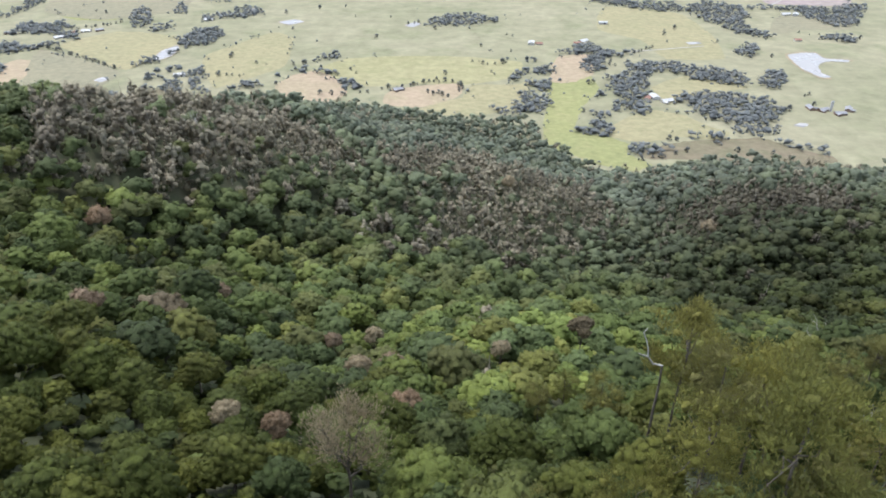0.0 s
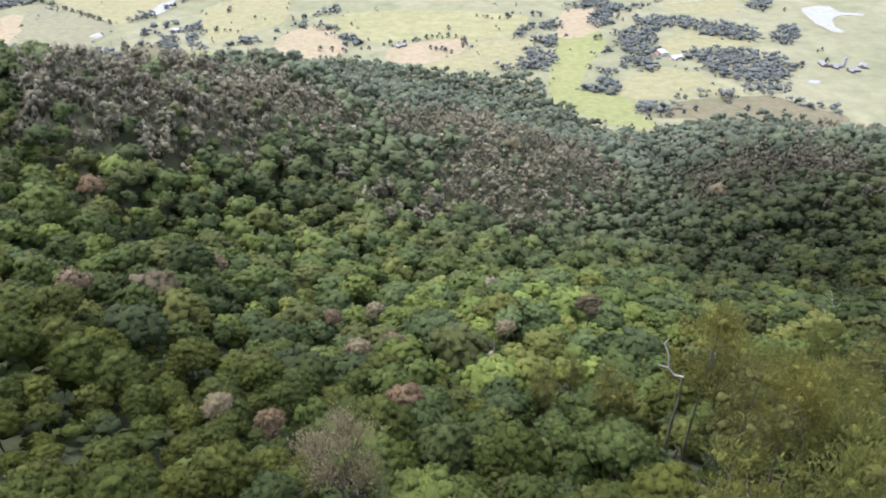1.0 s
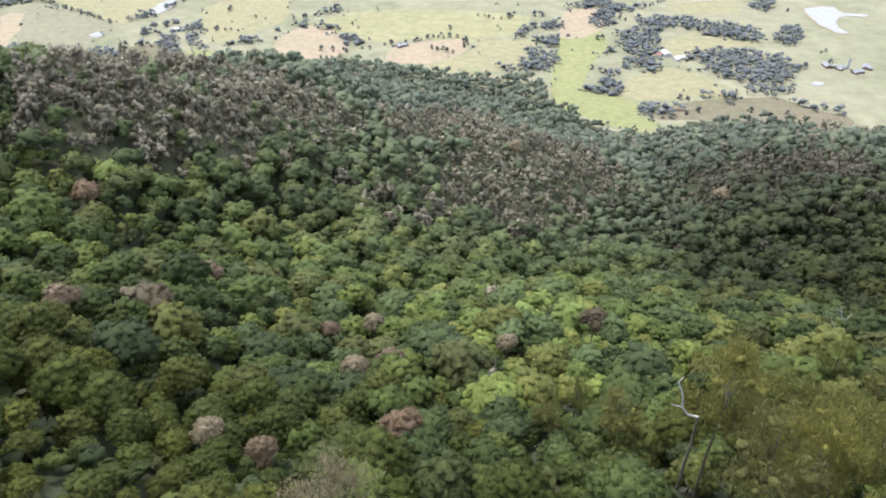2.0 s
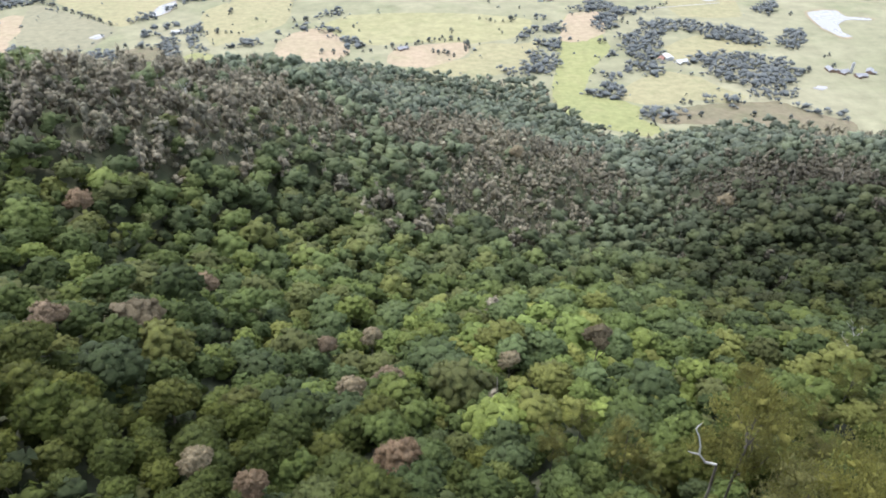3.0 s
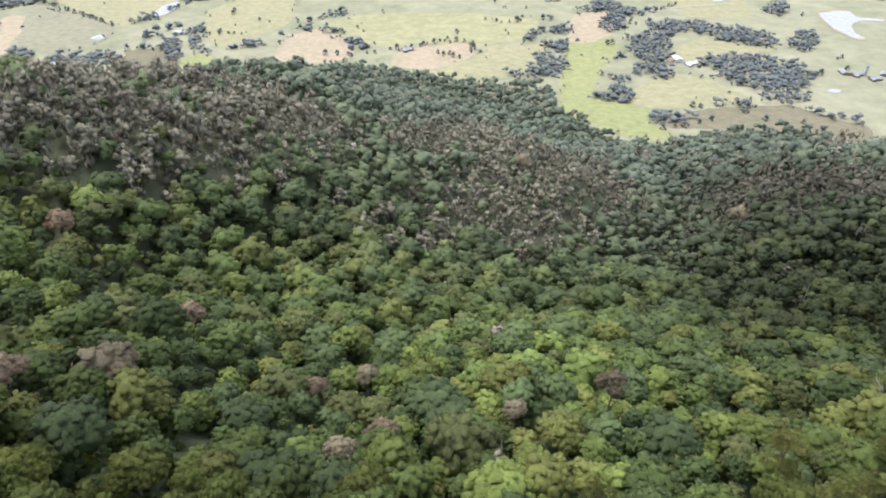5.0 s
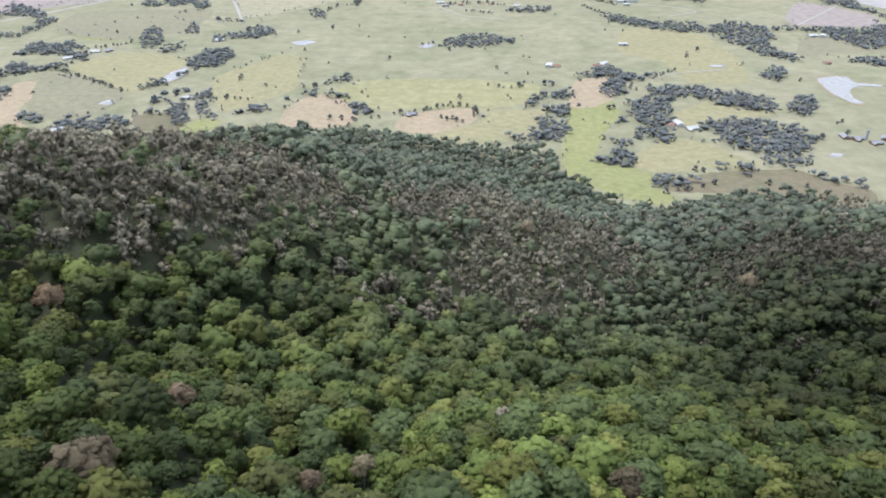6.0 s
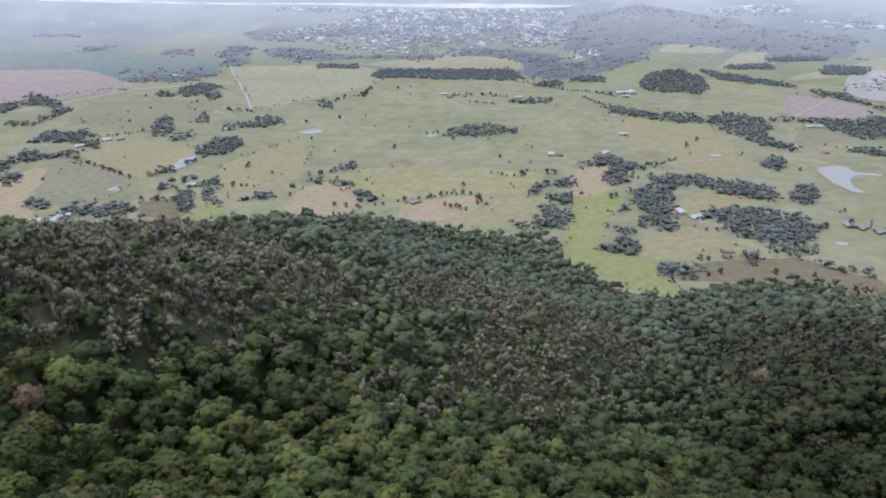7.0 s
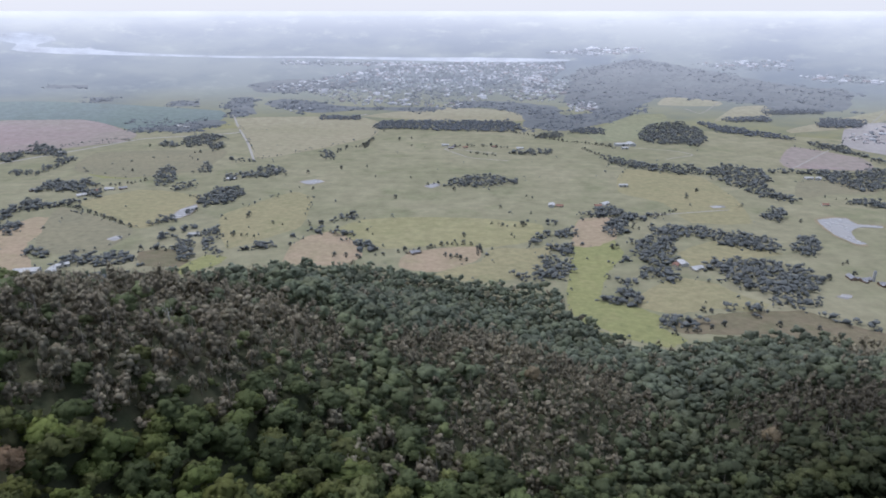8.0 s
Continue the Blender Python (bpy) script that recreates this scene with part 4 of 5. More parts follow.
WOODS += [
    [(218, 1004), (235, 1008), (236, 990), (217, 983)],
    [(-56, 1576), (-42, 1611), (-10, 1649), (24, 1651), (84, 1625), (100, 1608), (95, 1571), (60, 1553), (23, 1540), (-8, 1550), (-56, 1537)],
    [(-296, 1178), (-279, 1214), (-252, 1224), (-240, 1208), (-280, 1198)],
    [(-241, 1217), (-216, 1218), (-197, 1193), (-207, 1188), (-235, 1203)],
    [(-248, 1272), (-235, 1304), (-206, 1330), (-199, 1300), (-223, 1278)],
    [(-187, 1142), (-170, 1153), (-156, 1136), (-154, 1114), (-178, 1116)],
    [(-372, 1105), (-355, 1128), (-326, 1152), (-314, 1148), (-312, 1126), (-342, 1110), (-360, 1094)],
]
WOODS += [
    [(-565, 1624), (-510, 1670), (-497, 1728), (-469, 1712), (-430, 1649), (-452, 1629), (-512, 1599), (-552, 1584)],
    [(-550, 1415), (-546, 1456), (-538, 1510), (-499, 1503), (-467, 1460), (-469, 1411), (-493, 1379), (-530, 1384)],
    [(-617, 1814), (-587, 1799), (-547, 1789), (-544, 1771), (-588, 1784)],
    [(-404, 1912), (-381, 1925), (-353, 1815), (-380, 1824)],
    [(-544, 2580), (-405, 2587), (-396, 2504), (-520, 2499)],
    [(-333, 2394), (-278, 2481), (-111, 2476), (115, 2486), (159, 2376), (137, 2274), (21, 2269), (-117, 2298), (-243, 2311), (-314, 2308)],
]
WOODS += [
    [(193, 2209), (270, 2243), (265, 2164), (189, 2160)],
    [(319, 2321), (416, 2350), (402, 2243), (310, 2253)],
    [(92, 1928), (113, 1953), (205, 1967), (208, 1914), (123, 1901)],
    [(-707, 1550), (-742, 1657), (-743, 1731), (-690, 1660), (-659, 1570), (-667, 1511)],
    [(-637, 1500), (-617, 1549), (-601, 1520), (-615, 1474)],
    [(-669, 1654), (-648, 1686), (-668, 1748), (-648, 1737), (-620, 1656)],
    [(-926, 1483), (-934, 1562), (-878, 1542), (-852, 1566), (-809, 1501), (-767, 1458), (-753, 1416), (-790, 1430), (-824, 1463), (-870, 1461), (-911, 1459)],
]
WOODS += [
    [(-887, 1332), (-887, 1379), (-848, 1380), (-829, 1348), (-794, 1383), (-773, 1399), (-764, 1377), (-817, 1328), (-858, 1302), (-841, 1233), (-870, 1276)],
    [(-835, 1226), (-815, 1237), (-785, 1228), (-793, 1200), (-786, 1175), (-799, 1168)],
    [(-1076, 1642), (-1019, 1645), (-1043, 1737), (-1051, 1817), (-1017, 1811), (-998, 1757), (-1008, 1699), (-995, 1616), (-1050, 1608)],
    [(-1255, 1859), (-1216, 1860), (-1191, 1896), (-1234, 1990), (-1177, 1954), (-1093, 1879), (-1067, 1821), (-1155, 1837), (-1166, 1761), (-1179, 1743)],
    [(-702, 1084), (-693, 1103), (-651, 1071), (-639, 1056), (-682, 1057)],
]
WOODS += [
    [(-634, 1048), (-598, 1066), (-575, 1067), (-567, 1075), (-530, 1069), (-512, 1030), (-609, 1017)],
    [(-571, 1228), (-569, 1273), (-544, 1269), (-531, 1259), (-556, 1233)],
    [(-534, 1311), (-519, 1374), (-511, 1343), (-525, 1304)],
    [(-518, 1163), (-495, 1169), (-496, 1161), (-515, 1160)],
    [(-512, 1208), (-488, 1229), (-478, 1212), (-508, 1202)],
    [(-482, 1129), (-472, 1158), (-451, 1143), (-424, 1063), (-436, 1044), (-452, 1062)],
    [(-458, 1185), (-452, 1203), (-438, 1224), (-425, 1192), (-431, 1167), (-418, 1119), (-394, 1098), (-380, 1090), (-377, 1074), (-403, 1089), (-425, 1107), (-444, 1151)],
]
WOODS += [
    [(-509, 1107), (-494, 1112), (-485, 1103), (-497, 1099)],
    [(-892, 2025), (-872, 2052), (-821, 1977), (-866, 1969)],
    [(-854, 2077), (-830, 2186), (-764, 2154), (-737, 2098), (-762, 2027), (-796, 1966)],
    [(-753, 2022), (-711, 2024), (-677, 1914), (-712, 1925)],
    [(-612, 961), (-544, 971), (-491, 989), (-434, 1000), (-424, 977), (-497, 958), (-603, 947)],
]
FAR_WOODS = [
    [(654, 4704), (1296, 5843), (1485, 4740), (1521, 4331), (1634, 3697), (1793, 3573), (1436, 2849), (1144, 2757), (1171, 2991), (1037, 3136), (828, 3251), (652, 2898), (497, 2654), (384, 3068), (500, 3789)],
    [(333, 2647), (652, 2898), (519, 2558), (292, 2304), (172, 2378), (174, 2715), (27, 2870), (-82, 2782), (-66, 3049), (147, 3058), (340, 2884)],
]
FAR_WOODS += [
    [(-846, 2921), (-828, 3115), (-442, 2850), (-129, 2864), (-123, 2733), (-429, 2767), (-585, 2681)],
    [(-1041, 3086), (-969, 3172), (-813, 2671), (-862, 2580)],
    [(-1181, 2483), (-1103, 2584), (-904, 2495), (-838, 2420), (-899, 2230), (-1061, 2267)],
    [(-1264, 2996), (-1165, 3020), (-1113, 2855), (-1215, 2851)],
    [(-1164, 3716), (-1008, 4041), (-580, 3742), (-755, 3462), (-964, 3330)],
    [(-2183, 3642), (-1980, 3651), (-1907, 3515), (-2089, 3507)],
    [(-1693, 3141), (-1597, 3103), (-1525, 2985), (-1596, 2982)],
]
# low crowns: normals bent upwards brighten them in place of haze
low = []
for k in range(7):
    r = rng.uniform(5.2, 7.4)
    low.append(crown(dome(r, rng.uniform(7.5, 12), 1.1, 3, 1.4), 8, 1.1, 0.74, 0.2, up=1.4))
tall = [crown(dome(24, 10, 1.5, 2, 0.3), 4, 3.0, flat=0.6, up=2.5) for k in range(5)]
groves, hazy, forests = [], [], []
# flat sheets carry the woods' tone, haze in their colour and glow
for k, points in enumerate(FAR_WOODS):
    sheet("field_%d" % (len(FIELDS) + k + 1), points, 0.5 + 0.05 * k, FIELD_MATS["wood"], "sheet under a distant wood, blue-grey with haze in its colour", "woodland", 6.0)
for points in WOODS + FAR_WOODS:
    p = np.array(points)
    deep = points in FAR_WOODS
    x, y = scatter(p[:, 0].min() - 6, p[:, 0].max() + 6, p[:, 1].min() - 6, p[:, 1].max() + 6, (24 if p[:, 1].max() < 3400 else 44) if deep else 8.6 if p[:, 1].mean() < 1500 else 10.5)
    keep = inside(smooth_loop(points, 6, 40.0 if deep else 6.0), x, y) & (rng.uniform(0, 1, len(x)) < 0.9)
    if deep:
        # broken by small clearings that run across
        open_land = np.array([noise.noise((a / 420, c / 260, 3)) + 0.6 * noise.noise((a / 140, c / 90, 7)) for a, c in zip(x, y)])
        keep &= open_land > -0.42
    (forests if deep else hazy if p[:, 1].mean() > 2250 else groves).append((x[keep], y[keep]))
tones = np.array(HAZED_LEAVES)
# far woods: the blue-grey is haze put into the leaf colour
haze_tones = np.array([(0.115, 0.13, 0.145), (0.135, 0.15, 0.165)])
x, y = np.concatenate([g[0] for g in groves]), np.concatenate([g[1] for g in groves])
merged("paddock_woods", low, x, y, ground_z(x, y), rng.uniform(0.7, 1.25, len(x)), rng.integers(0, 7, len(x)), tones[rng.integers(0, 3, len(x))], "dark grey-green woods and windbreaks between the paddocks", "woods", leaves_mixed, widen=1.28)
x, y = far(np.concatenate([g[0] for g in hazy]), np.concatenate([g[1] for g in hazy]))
merged("hazy_woods", low, x, y, ground_z(x, y), rng.uniform(0.7, 1.25, len(x)), rng.integers(0, 7, len(x)), haze_tones[rng.integers(0, 2, len(x))], "blue-grey woods beyond the paddocks", "woods", distant_glow, widen=1.4)
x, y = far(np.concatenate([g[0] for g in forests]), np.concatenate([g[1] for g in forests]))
merged("far_woods", tall, x, y, ground_z(x, y), rng.uniform(0.8, 1.3, len(x)), rng.integers(0, 5, len(x)), haze_tones[rng.integers(0, 2, len(x))], "distant blue-grey copses and woods round the town", "woods", distant_glow)

paddock_kinds = []
for k in range(4):
    r = rng.uniform(3.8, 5.5)
    h = rng.uniform(8, 11.5)
    paddock_kinds.append(tree("paddock_tree", dome(r, h, 1.0, 6, 1.6), 130, 0.6, h - r, 0.35, 0.3, leaves_paddock, bark, "dark rounded shade tree on open pasture"))
ROWS_OF_TREES = [
    [(-1161, 1974), (-1060, 2078), (-984, 2082)],
    [(-780, 1351), (-732, 1317), (-678, 1281), (-589, 1214)],
    [(-366, 1893), (-347, 1992), (-309, 1994), (-296, 2102)],
    [(-289, 1251), (-256, 1245)],
    [(-294, 1977), (-300, 2131)],
    [(-227, 737), (-218, 737)],
    [(-415, 1277), (-408, 1312)],
    [(338, 1322), (392, 1370)],
    [(112, 2273), (268, 2108), (386, 2041)],
    [(-57, 2005), (37, 2026), (99, 1995)],
    [(-9, 1924), (65, 1889)],
    [(343, 2066), (396, 2007)],
    [(-118, 1107), (-83, 1117), (-39, 1144), (-3, 1149), (16, 1127), (18, 1107)],
    [(-810, 1507), (-749, 1536), (-728, 1575)],
]
ROWS_OF_TREES += [
    [(-357, 1169), (-417, 1192)],
    [(-111, 1564), (-61, 1556)],
    [(46, 1252), (106, 1261)],
    [(16, 1149), (11, 1094)],
    [(-151, 1092), (-124, 1088)],
    [(-212, 1084), (-166, 1075)],
    [(232, 827), (274, 836), (313, 854)],
    [(331, 1901), (302, 2003)],
    [(-524, 1103), (-476, 1099), (-446, 1115)],
]
SINGLES = [
    [(-400, 1176), (-334, 1245), (-291, 1130), (-354, 1255), (-446, 1374), (-220, 1631), (-139, 1623), (-279, 2266), (-215, 2115), (-181, 2136), (-171, 2026), (-255, 1734), (-313, 1706), (-370, 1522), (-383, 1660), (-336, 1503), (-154, 1440), (-37, 1511), (112, 1465), (37, 1269)],
    [(234, 1142), (226, 1139), (94, 1264), (-26, 1159), (-66, 1131), (-12, 1193), (-166, 1196), (-178, 1215), (123, 1452), (49, 1269), (56, 1376), (112, 1338), (282, 1252), (291, 1245), (288, 1269), (212, 988), (197, 1005), (307, 923), (305, 897), (441, 1489)],
]
SINGLES += [
    [(469, 1514), (435, 1465), (592, 1303), (566, 1085), (557, 1079), (550, 1032), (509, 1023), (506, 1014), (720, 1487), (734, 1470), (754, 1470), (1018, 1985), (822, 1438), (-906, 1985), (-741, 1892), (-726, 1893), (-832, 1677), (-801, 1660), (-498, 1104), (-466, 1097)],
    [(-907, 1503), (295, 895), (305, 892), (372, 852), (416, 846), (358, 817), (290, 845), (69, 1203), (73, 1188), (-99, 1100), (-78, 1106), (-68, 1123), (-30, 1147), (-15, 1077), (-6, 1072), (-21, 1087), (-30, 1081), (-39, 1092)],
]
places = [(a, c, "") for row in SINGLES for a, c in row]
for points in ROWS_OF_TREES:
    p = np.array(points, float)
    for s, e in zip(p[:-1], p[1:]):
        n = max(2, int(np.hypot(*(e - s)) / 11))
        for t in (np.arange(n) + rng.uniform(0.1, 0.9, n)) / n:
            q = s + (e - s) * t + rng.normal(0, 2.0, 2)
            places.append((q[0], q[1], "windbreak rows"))
# the nearest stand singly; those farther off join the hedgerows
places.sort(key=lambda p: math.hypot(p[0], p[1]))
hx, hy = [np.array([p[0] for p in places[280:]])], [np.array([p[1] for p in places[280:]])]
places = places[:280]
# trees along the edges of the fields
for points in FIELDS.values():
    p = np.array(points, float)
    for s, e in zip(p, np.roll(p, -1, 0)):
        if rng.uniform() < 0.42:
            n = int(np.hypot(*(e - s)) / rng.uniform(14, 40))
            t = rng.uniform(0, 1, (n, 1))
            q = s + (e - s) * t + rng.normal(0, 5, (n, 2))
            hx.append(q[:, 0])
            hy.append(q[:, 1])
x, y = rng.uniform(-1500, 1500, 130), rng.uniform(1050, 2700, 130)
keep = np.abs(x) < 0.7 * y
x, y = far(np.concatenate(hx + [x[keep]]), np.concatenate(hy + [y[keep]]))
keep = ground_z(x, y) < 1
x, y = x[keep], y[keep]
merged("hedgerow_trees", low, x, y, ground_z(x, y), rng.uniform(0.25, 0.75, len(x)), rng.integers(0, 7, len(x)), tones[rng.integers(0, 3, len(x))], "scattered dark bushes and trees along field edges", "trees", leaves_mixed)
for a, c, group in places:
    ob = paddock_kinds[rng.integers(0, 4)]
    m = at(a, c, rng.uniform(0, 360), rng.uniform(0.55, 1.15))
    tagged(place(ob, m), group=group)

# ---- houses ----
roof_white = patchy("pale metal roofing", (0.56, 0.56, 0.55), (0.46, 0.46, 0.46), 0.2, 1.5, 0.5)
roof_grey = patchy("weathered grey roofing", (0.34, 0.34, 0.35), (0.26, 0.26, 0.27), 0.2, 1.5, 0.6)
roof_red = patchy("faded terracotta roofing", (0.36, 0.20, 0.15), (0.29, 0.18, 0.14), 0.2, 1.5, 0.8)
wall_cream = patchy("cream weatherboard", (0.66, 0.62, 0.54), (0.58, 0.55, 0.48), 0.2, 1.5, 0.8)
wall_brick = patchy("brown brick wall", (0.30, 0.21, 0.16), (0.25, 0.18, 0.14), 0.3, 3.0, 0.9)
door_paint = patchy("dark door paint", (0.10, 0.11, 0.12), (0.13, 0.13, 0.14), 0.3, 2.0, 0.5)
frame_paint = patchy("white window paint", (0.75, 0.75, 0.73), (0.68, 0.68, 0.66), 0.3, 2.0, 0.5)
m, nodes, links, b = material("window glass", 0.05, 0.5)
b.inputs["Base Color"].default_value = (0.03, 0.035, 0.04, 1)
glass = m


def box(x0, x1, y0, y1, z0, z1, bm=None):
    bm = bm or bmesh.new()
    bmesh.ops.create_cube(bm, size=1, matrix=Matrix.LocRotScale(((x0 + x1) / 2, (y0 + y1) / 2, (z0 + z1) / 2), None, (x1 - x0, y1 - y0, z1 - z0)))
    return bm


def gable(length, width, eave, rise, over, thick=0.25):
    """A gabled roof of two thick slopes."""
    co = []
    for x in (-length / 2 - over, length / 2 + over):
        drop = rise * over / (width / 2)
        for y, z in ((-width / 2 - over, eave - drop), (0, eave + rise), (width / 2 + over, eave - drop), (width / 2 + over, eave - drop + thick), (0, eave + rise + thick), (-width / 2 - over, eave - drop + thick)):
            co.append((x, y, z))
    bm = bmesh.new()
    v = [bm.verts.new(c) for c in co]
    for f in ((0, 1, 4, 5), (1, 2, 3, 4), (11, 10, 7, 6), (10, 9, 8, 7)):
        bm.faces.new([v[k] for k in f])
    for k in range(6):
        n = (k + 1) % 6
        bm.faces.new((v[k], v[k + 6], v[n + 6], v[n]))
    bmesh.ops.recalc_face_normals(bm, faces=bm.faces)
    return bm


def house(length, width, eave, rise, wall, roof, label, name="house", windows=3, wing=True):
    """A low farm building: walls with gables, roof, door, windows with panes, and at will a wing with its own roof."""
    root = tagged(new(name), label, "building")
    bm = box(-length / 2, length / 2, -width / 2, width / 2, -0.5, eave)
    for x in (-length / 2, length / 2):
        s = 1 if x > 0 else -1
        v = [bm.verts.new((x - s * q, y, z)) for q in (0, 0.2) for y, z in ((-width / 2, eave), (width / 2, eave), (0, eave + rise))]
        for f in ((0, 1, 2), (5, 4, 3), (0, 3, 4, 1), (1, 4, 5, 2), (2, 5, 3, 0)):
            bm.faces.new([v[k] for k in f])
    bmesh.ops.recalc_face_normals(bm, faces=bm.faces)
    part("wall", bm, wall, root)
    part("roof", gable(length, width, eave, rise, 0.6), roof, root)
    if wing:
        part("wing_wall", box(-length * 0.42, -length * 0.12, -width * 0.95, -width / 2, -0.5, eave - 0.3), wall, root)
        bm = gable(width * 0.62, length * 0.3, eave - 0.3, rise * 0.7, 0.5)
        bmesh.ops.transform(bm, verts=bm.verts, matrix=pose(-length * 0.27, -width * 0.72, 0, 0, 0, 90))
        part("wing_roof", bm, roof, root)
    part("door", box(length * 0.06, length * 0.06 + (1.1 if windows else length * 0.2), -width / 2 - 0.08, -width / 2 - 0.01, 0, 2.1 if windows else eave - 0.6), door_paint, root)
    for side in (-1, 1):
        for k in range(windows):
            x = length * (0.16 + 0.3 * k / max(1, windows - 1)) * (1 if side < 0 else -1) + (0.9 if side < 0 else 0)
            y = side * width / 2
            w = part("window", box(x - 0.8, x + 0.8, y - 0.06, y + 0.06, 0.9, 2.1), frame_paint, root)
            part("pane", box(x - 0.7, x + 0.7, y - 0.08, y + 0.08, 1.0, 2.0), glass, w)
    return root


homes = {
    "house": house(19, 10, 3.0, 2.4, wall_cream, roof_white, "low cream farmhouse with a pale metal roof"),
    "home": house(16, 9, 2.9, 2.2, wall_brick, roof_grey, "low brown brick house with a grey roof"),
    "cottage": house(13, 8, 2.8, 2.2, wall_cream, roof_red, "small cream cottage with a terracotta roof", wing=False),
    "shed": house(18, 11, 4.2, 1.6, roof_white, roof_white, "pale metal farm shed with a wide door", "farm_shed", 0, False),
    "barn": house(34, 18, 6.0, 2.6, roof_white, roof_white, "large white metal barn", "barn", 0, False),
}
HOMES = [
    ("house", 333, 1052, 20), ("shed", 318, 1070, 100), ("cottage", 306, 1064, 60), ("cottage", 171, 1391, 0), ("shed", 156, 1394, 80),
    ("house", 261, 1412, 35), ("cottage", 246, 1395, 0), ("barn", 417, 2052, 10), ("barn", 448, 2060, 95), ("shed", 420, 2005, 0),
    ("house", 760, 1653, 0), ("shed", 780, 1648, 60), ("barn", -640, 990, 15), ("house", -612, 1003, 100), ("shed", -606, 1022, 40),
    ("house", -664, 978, 0), ("shed", -468, 1179, 20), ("house", -769, 1487, 0), ("home", -745, 1496, 30), ("cottage", -789, 1474, 90),
    ("home", -923, 1470, 0), ("house", -801, 1433, 40), ("house", -77, 2031, 0), ("home", -52, 2015, 70), ("cottage", -20, 1999, 0),
]
HOMES += [
    ("shed", -1095, 1872, 0), ("house", -954, 2318, 0), ("shed", -926, 2296, 40), ("home", 556, 1014, 20), ("home", 541, 1022, 90),
    ("home", 574, 998, 0), ("home", 595, 1016, 60), ("house", -542, 1591, 0), ("home", -465, 1689, 30), ("shed", 328, 1565, 0),
    ("cottage", 690, 1422, 0), ("home", -87, 1105, 20), ("home", -60, 1990, 0), ("cottage", 60, 2010, 20), ("house", 130, 1990, 0),
]
for kind, a, c, turn in HOMES:
    place(homes[kind], at(a, c, turn))



def silo(x, y):
    """A tall pale farm silo: shell, domed cap, ladder."""
    root = tagged(new("silo"), "tall pale metal silo beside the farm sheds", "silo")
    bm = bmesh.new()
    bmesh.ops.create_cone(bm, cap_ends=True, segments=20, radius1=2.1, radius2=2.1, depth=15, matrix=pose(0, 0, 7.3))
    part("shell", bm, roof_white, root)
    bm = bmesh.new()
    bmesh.ops.create_cone(bm, cap_ends=True, segments=20, radius1=2.3, radius2=0.4, depth=1.4, matrix=pose(0, 0, 15.5))
    part("cap", bm, roof_grey, root)
    bm = box(-0.3, -0.22, -2.25, -2.15, 0, 14.8)
    box(0.22, 0.3, -2.25, -2.15, 0, 14.8, bm)
    for k in range(29):
        box(-0.22, 0.22, -2.22, -2.18, 0.4 + 0.5 * k, 0.45 + 0.5 * k, bm)
    part("ladder", bm, roof_grey, root)
    root.matrix_basis = at(x, y)


silo(567, 1013)

# ---- the far town and the river ----
block = []
for length, width, eave, rise in ((15, 10, 3, 2.5), (22, 12, 4, 2.5), (38, 24, 6, 2.0)):
    bm = box(-length / 2, length / 2, -width / 2, width / 2, -2, eave)
    tmp = bpy.data.meshes.new("block")
    g = gable(length, width, eave, rise, 0.5)
    g.to_mesh(tmp)
    g.free()
    bm.from_mesh(tmp)
    bpy.data.meshes.remove(tmp)
    bmesh.ops.triangulate(bm, faces=bm.faces)
    bm.verts.index_update()
    block.append((np.array([v.co for v in bm.verts]), np.array([[v.index for v in f.verts] for f in bm.faces]), None))
    bm.free()
TOWN = [
    (32, 0.3, [(-999, 3451), (-988, 3724), (-882, 4047), (-720, 4644), (-492, 5321), (45, 5465), (497, 5365), (700, 5683), (610, 4938), (431, 4104), (520, 3942), (482, 3647), (337, 3066), (195, 3060), (107, 3308), (-40, 2867), (-174, 2862), (-317, 2944), (-447, 2884), (-607, 3125), (-797, 3410)]),
    (24, 0.9, [(237, 3868), (359, 4396), (405, 3937), (355, 3388), (228, 3406)]),
    (24, 0.6, [(-789, 2923), (-620, 2842), (-606, 2681), (-699, 2707)]),
]
TOWN += [
    (24, 0.6, [(373, 2974), (503, 3074), (493, 2807), (364, 2723)]),
    (24, 0.8, [(-338, 3137), (-233, 3205), (-221, 2894), (-311, 2890)]),
    (44, 0.4, [(1884, 4347), (2239, 4478), (2302, 4186), (2126, 3860), (1841, 3969)]),
    (60, 0.3, [(1553, 5353), (2501, 5896), (2046, 4810), (1629, 4747)]),
    (60, 0.3, [(625, 6773), (1226, 7635), (1751, 7658), (1582, 6909), (1023, 6355)]),
    (40, 0.25, [(-1481, 5588), (-414, 5384), (-384, 4996), (-1370, 5168)]),
    (26, 0.45, [(1144, 2256), (1351, 2430), (1180, 2114), (1088, 2110)]),
    (28, 0.5, [(-96, 2865), (-51, 2867), (-63, 3088), (-100, 3047)]),
    (26, 0.5, [(-1000, 2363), (-943, 2415), (-889, 2297), (-943, 2250)]),
]
tx, ty, kx, gx, gy = [], [], [], [], []
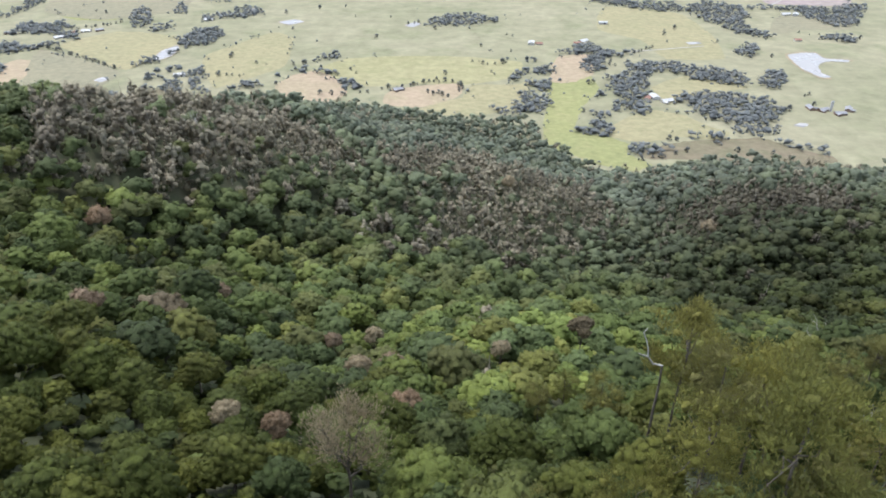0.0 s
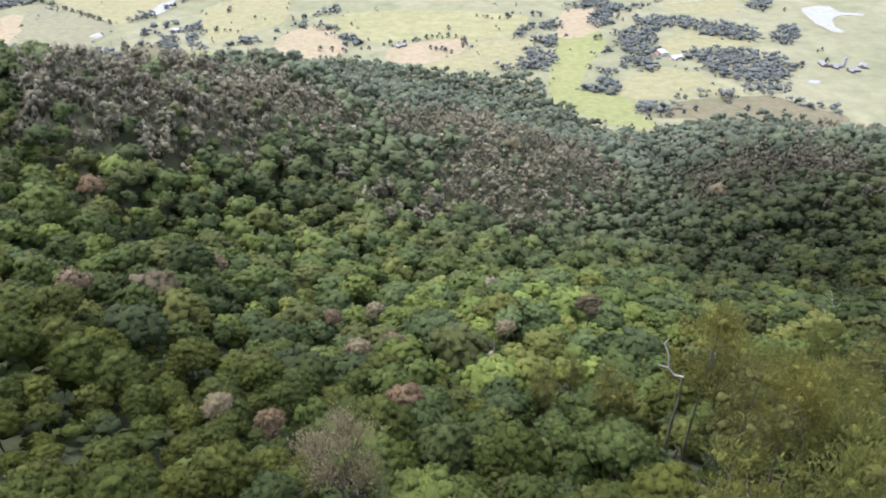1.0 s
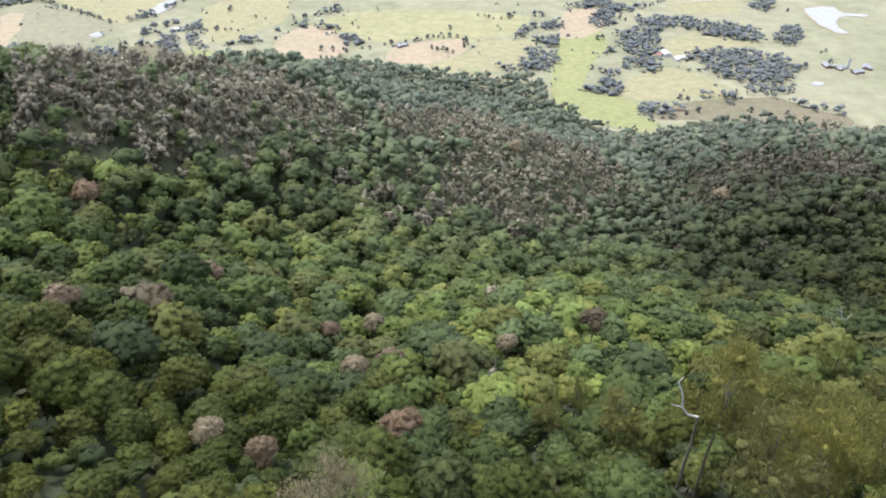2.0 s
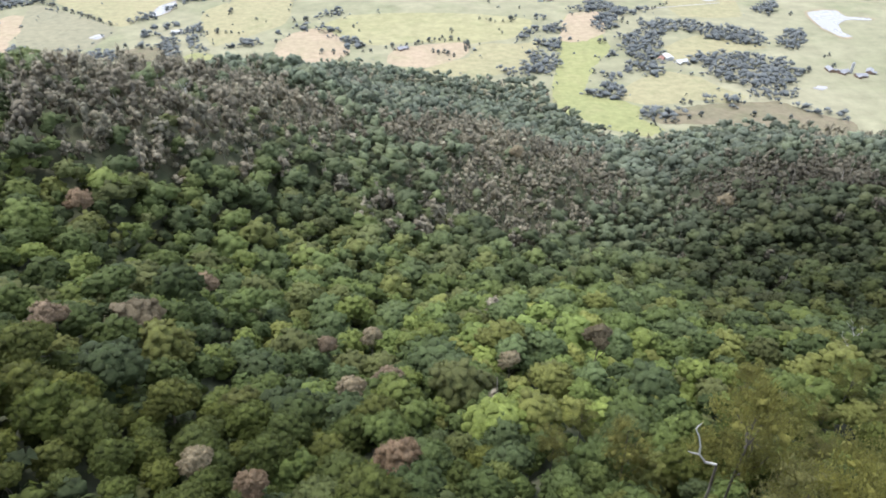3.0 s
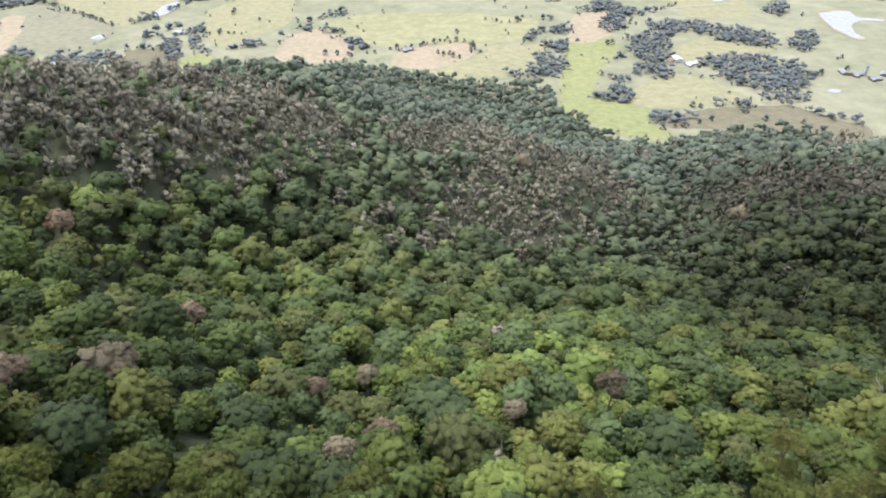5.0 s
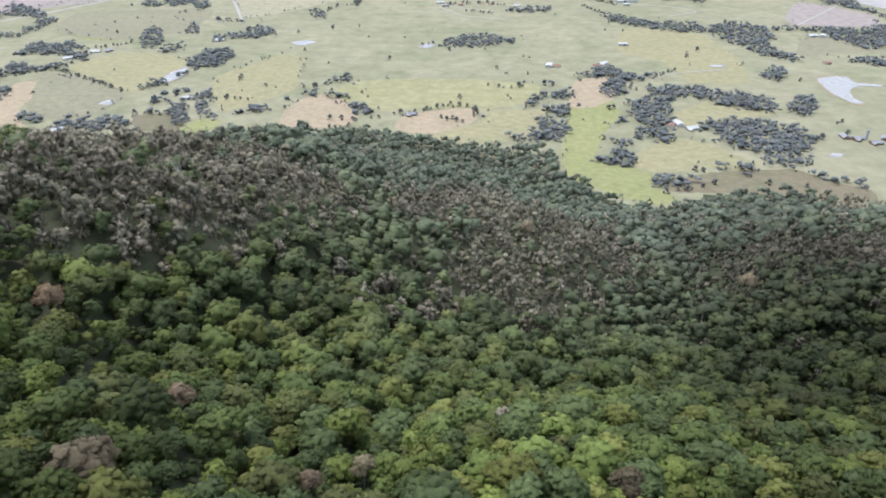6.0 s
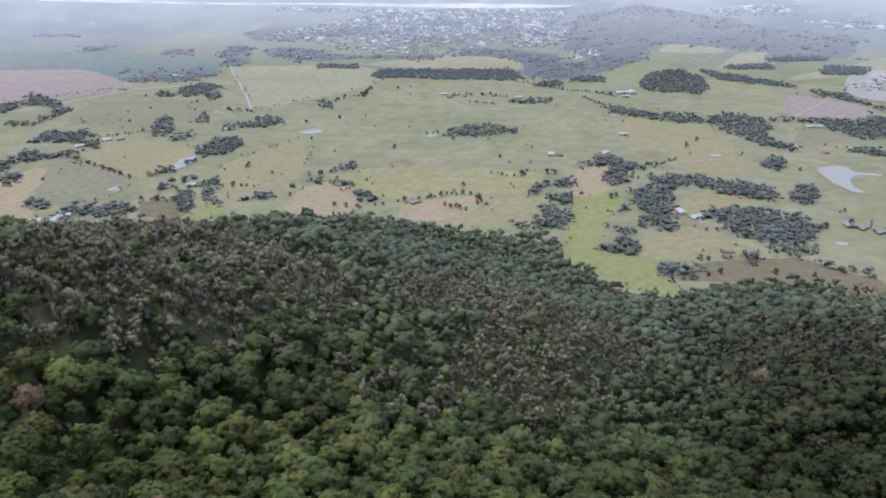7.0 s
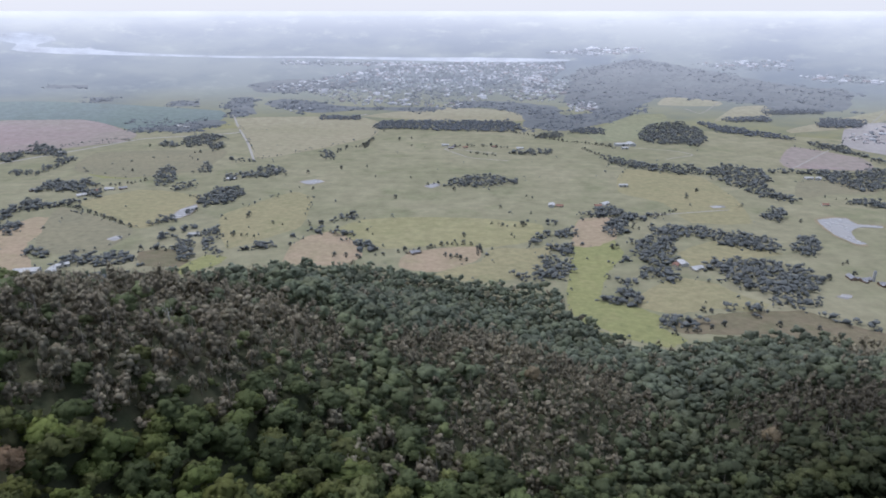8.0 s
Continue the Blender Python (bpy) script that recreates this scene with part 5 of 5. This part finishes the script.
for step, fill, points in TOWN:
    p = np.array(points)
    x, y = scatter(p[:, 0].min(), p[:, 0].max(), p[:, 1].min(), p[:, 1].max(), step)
    keep = inside(points, x, y)
    x, y = x[keep], y[keep]
    built = rng.uniform(0, 1, len(x)) < fill * (0.35 + 1.1 * (np.sin(x / 130) * np.cos(y / 170) > -0.2))
    tx.append(x[built])
    ty.append(y[built])
    kx.append(rng.choice(3, built.sum(), p=(0.7, 0.24, 0.06) if step < 40 else (0.4, 0.35, 0.25)))
    gx.append(x[~built])
    gy.append(y[~built])
x, y = far(np.concatenate(tx), np.concatenate(ty))
# roof greys are bluish with haze in them, as are the town trees
paint = np.array([(0.70, 0.70, 0.72), (0.46, 0.47, 0.50), (0.30, 0.31, 0.33), (0.36, 0.32, 0.32), (0.55, 0.55, 0.57)])
merged("town_houses", block, x, y, ground_z(x, y), rng.uniform(0.45, 0.85, len(x)), np.concatenate(kx), paint[rng.integers(0, 5, len(x))], "scattered pale roofs of a distant country town", "town", distant_glow)
x, y = far(np.concatenate(gx), np.concatenate(gy))
keep = rng.uniform(0, 1, len(x)) < 0.9
x, y = x[keep], y[keep]
merged("town_trees", tall, x, y, ground_z(x, y), rng.uniform(0.5, 0.9, len(x)), rng.integers(0, 5, len(x)), np.array([(0.13, 0.145, 0.16), (0.15, 0.165, 0.18)])[rng.integers(0, 2, len(x))], "street trees between the roofs of the distant town", "trees", distant_glow)
# the river's pale base colour paints in the sky's reflection
river_mat = patchy("river painted with sky reflection", (0.74, 0.76, 0.79), (0.66, 0.69, 0.73), 0.002, 0.01, 0.3)
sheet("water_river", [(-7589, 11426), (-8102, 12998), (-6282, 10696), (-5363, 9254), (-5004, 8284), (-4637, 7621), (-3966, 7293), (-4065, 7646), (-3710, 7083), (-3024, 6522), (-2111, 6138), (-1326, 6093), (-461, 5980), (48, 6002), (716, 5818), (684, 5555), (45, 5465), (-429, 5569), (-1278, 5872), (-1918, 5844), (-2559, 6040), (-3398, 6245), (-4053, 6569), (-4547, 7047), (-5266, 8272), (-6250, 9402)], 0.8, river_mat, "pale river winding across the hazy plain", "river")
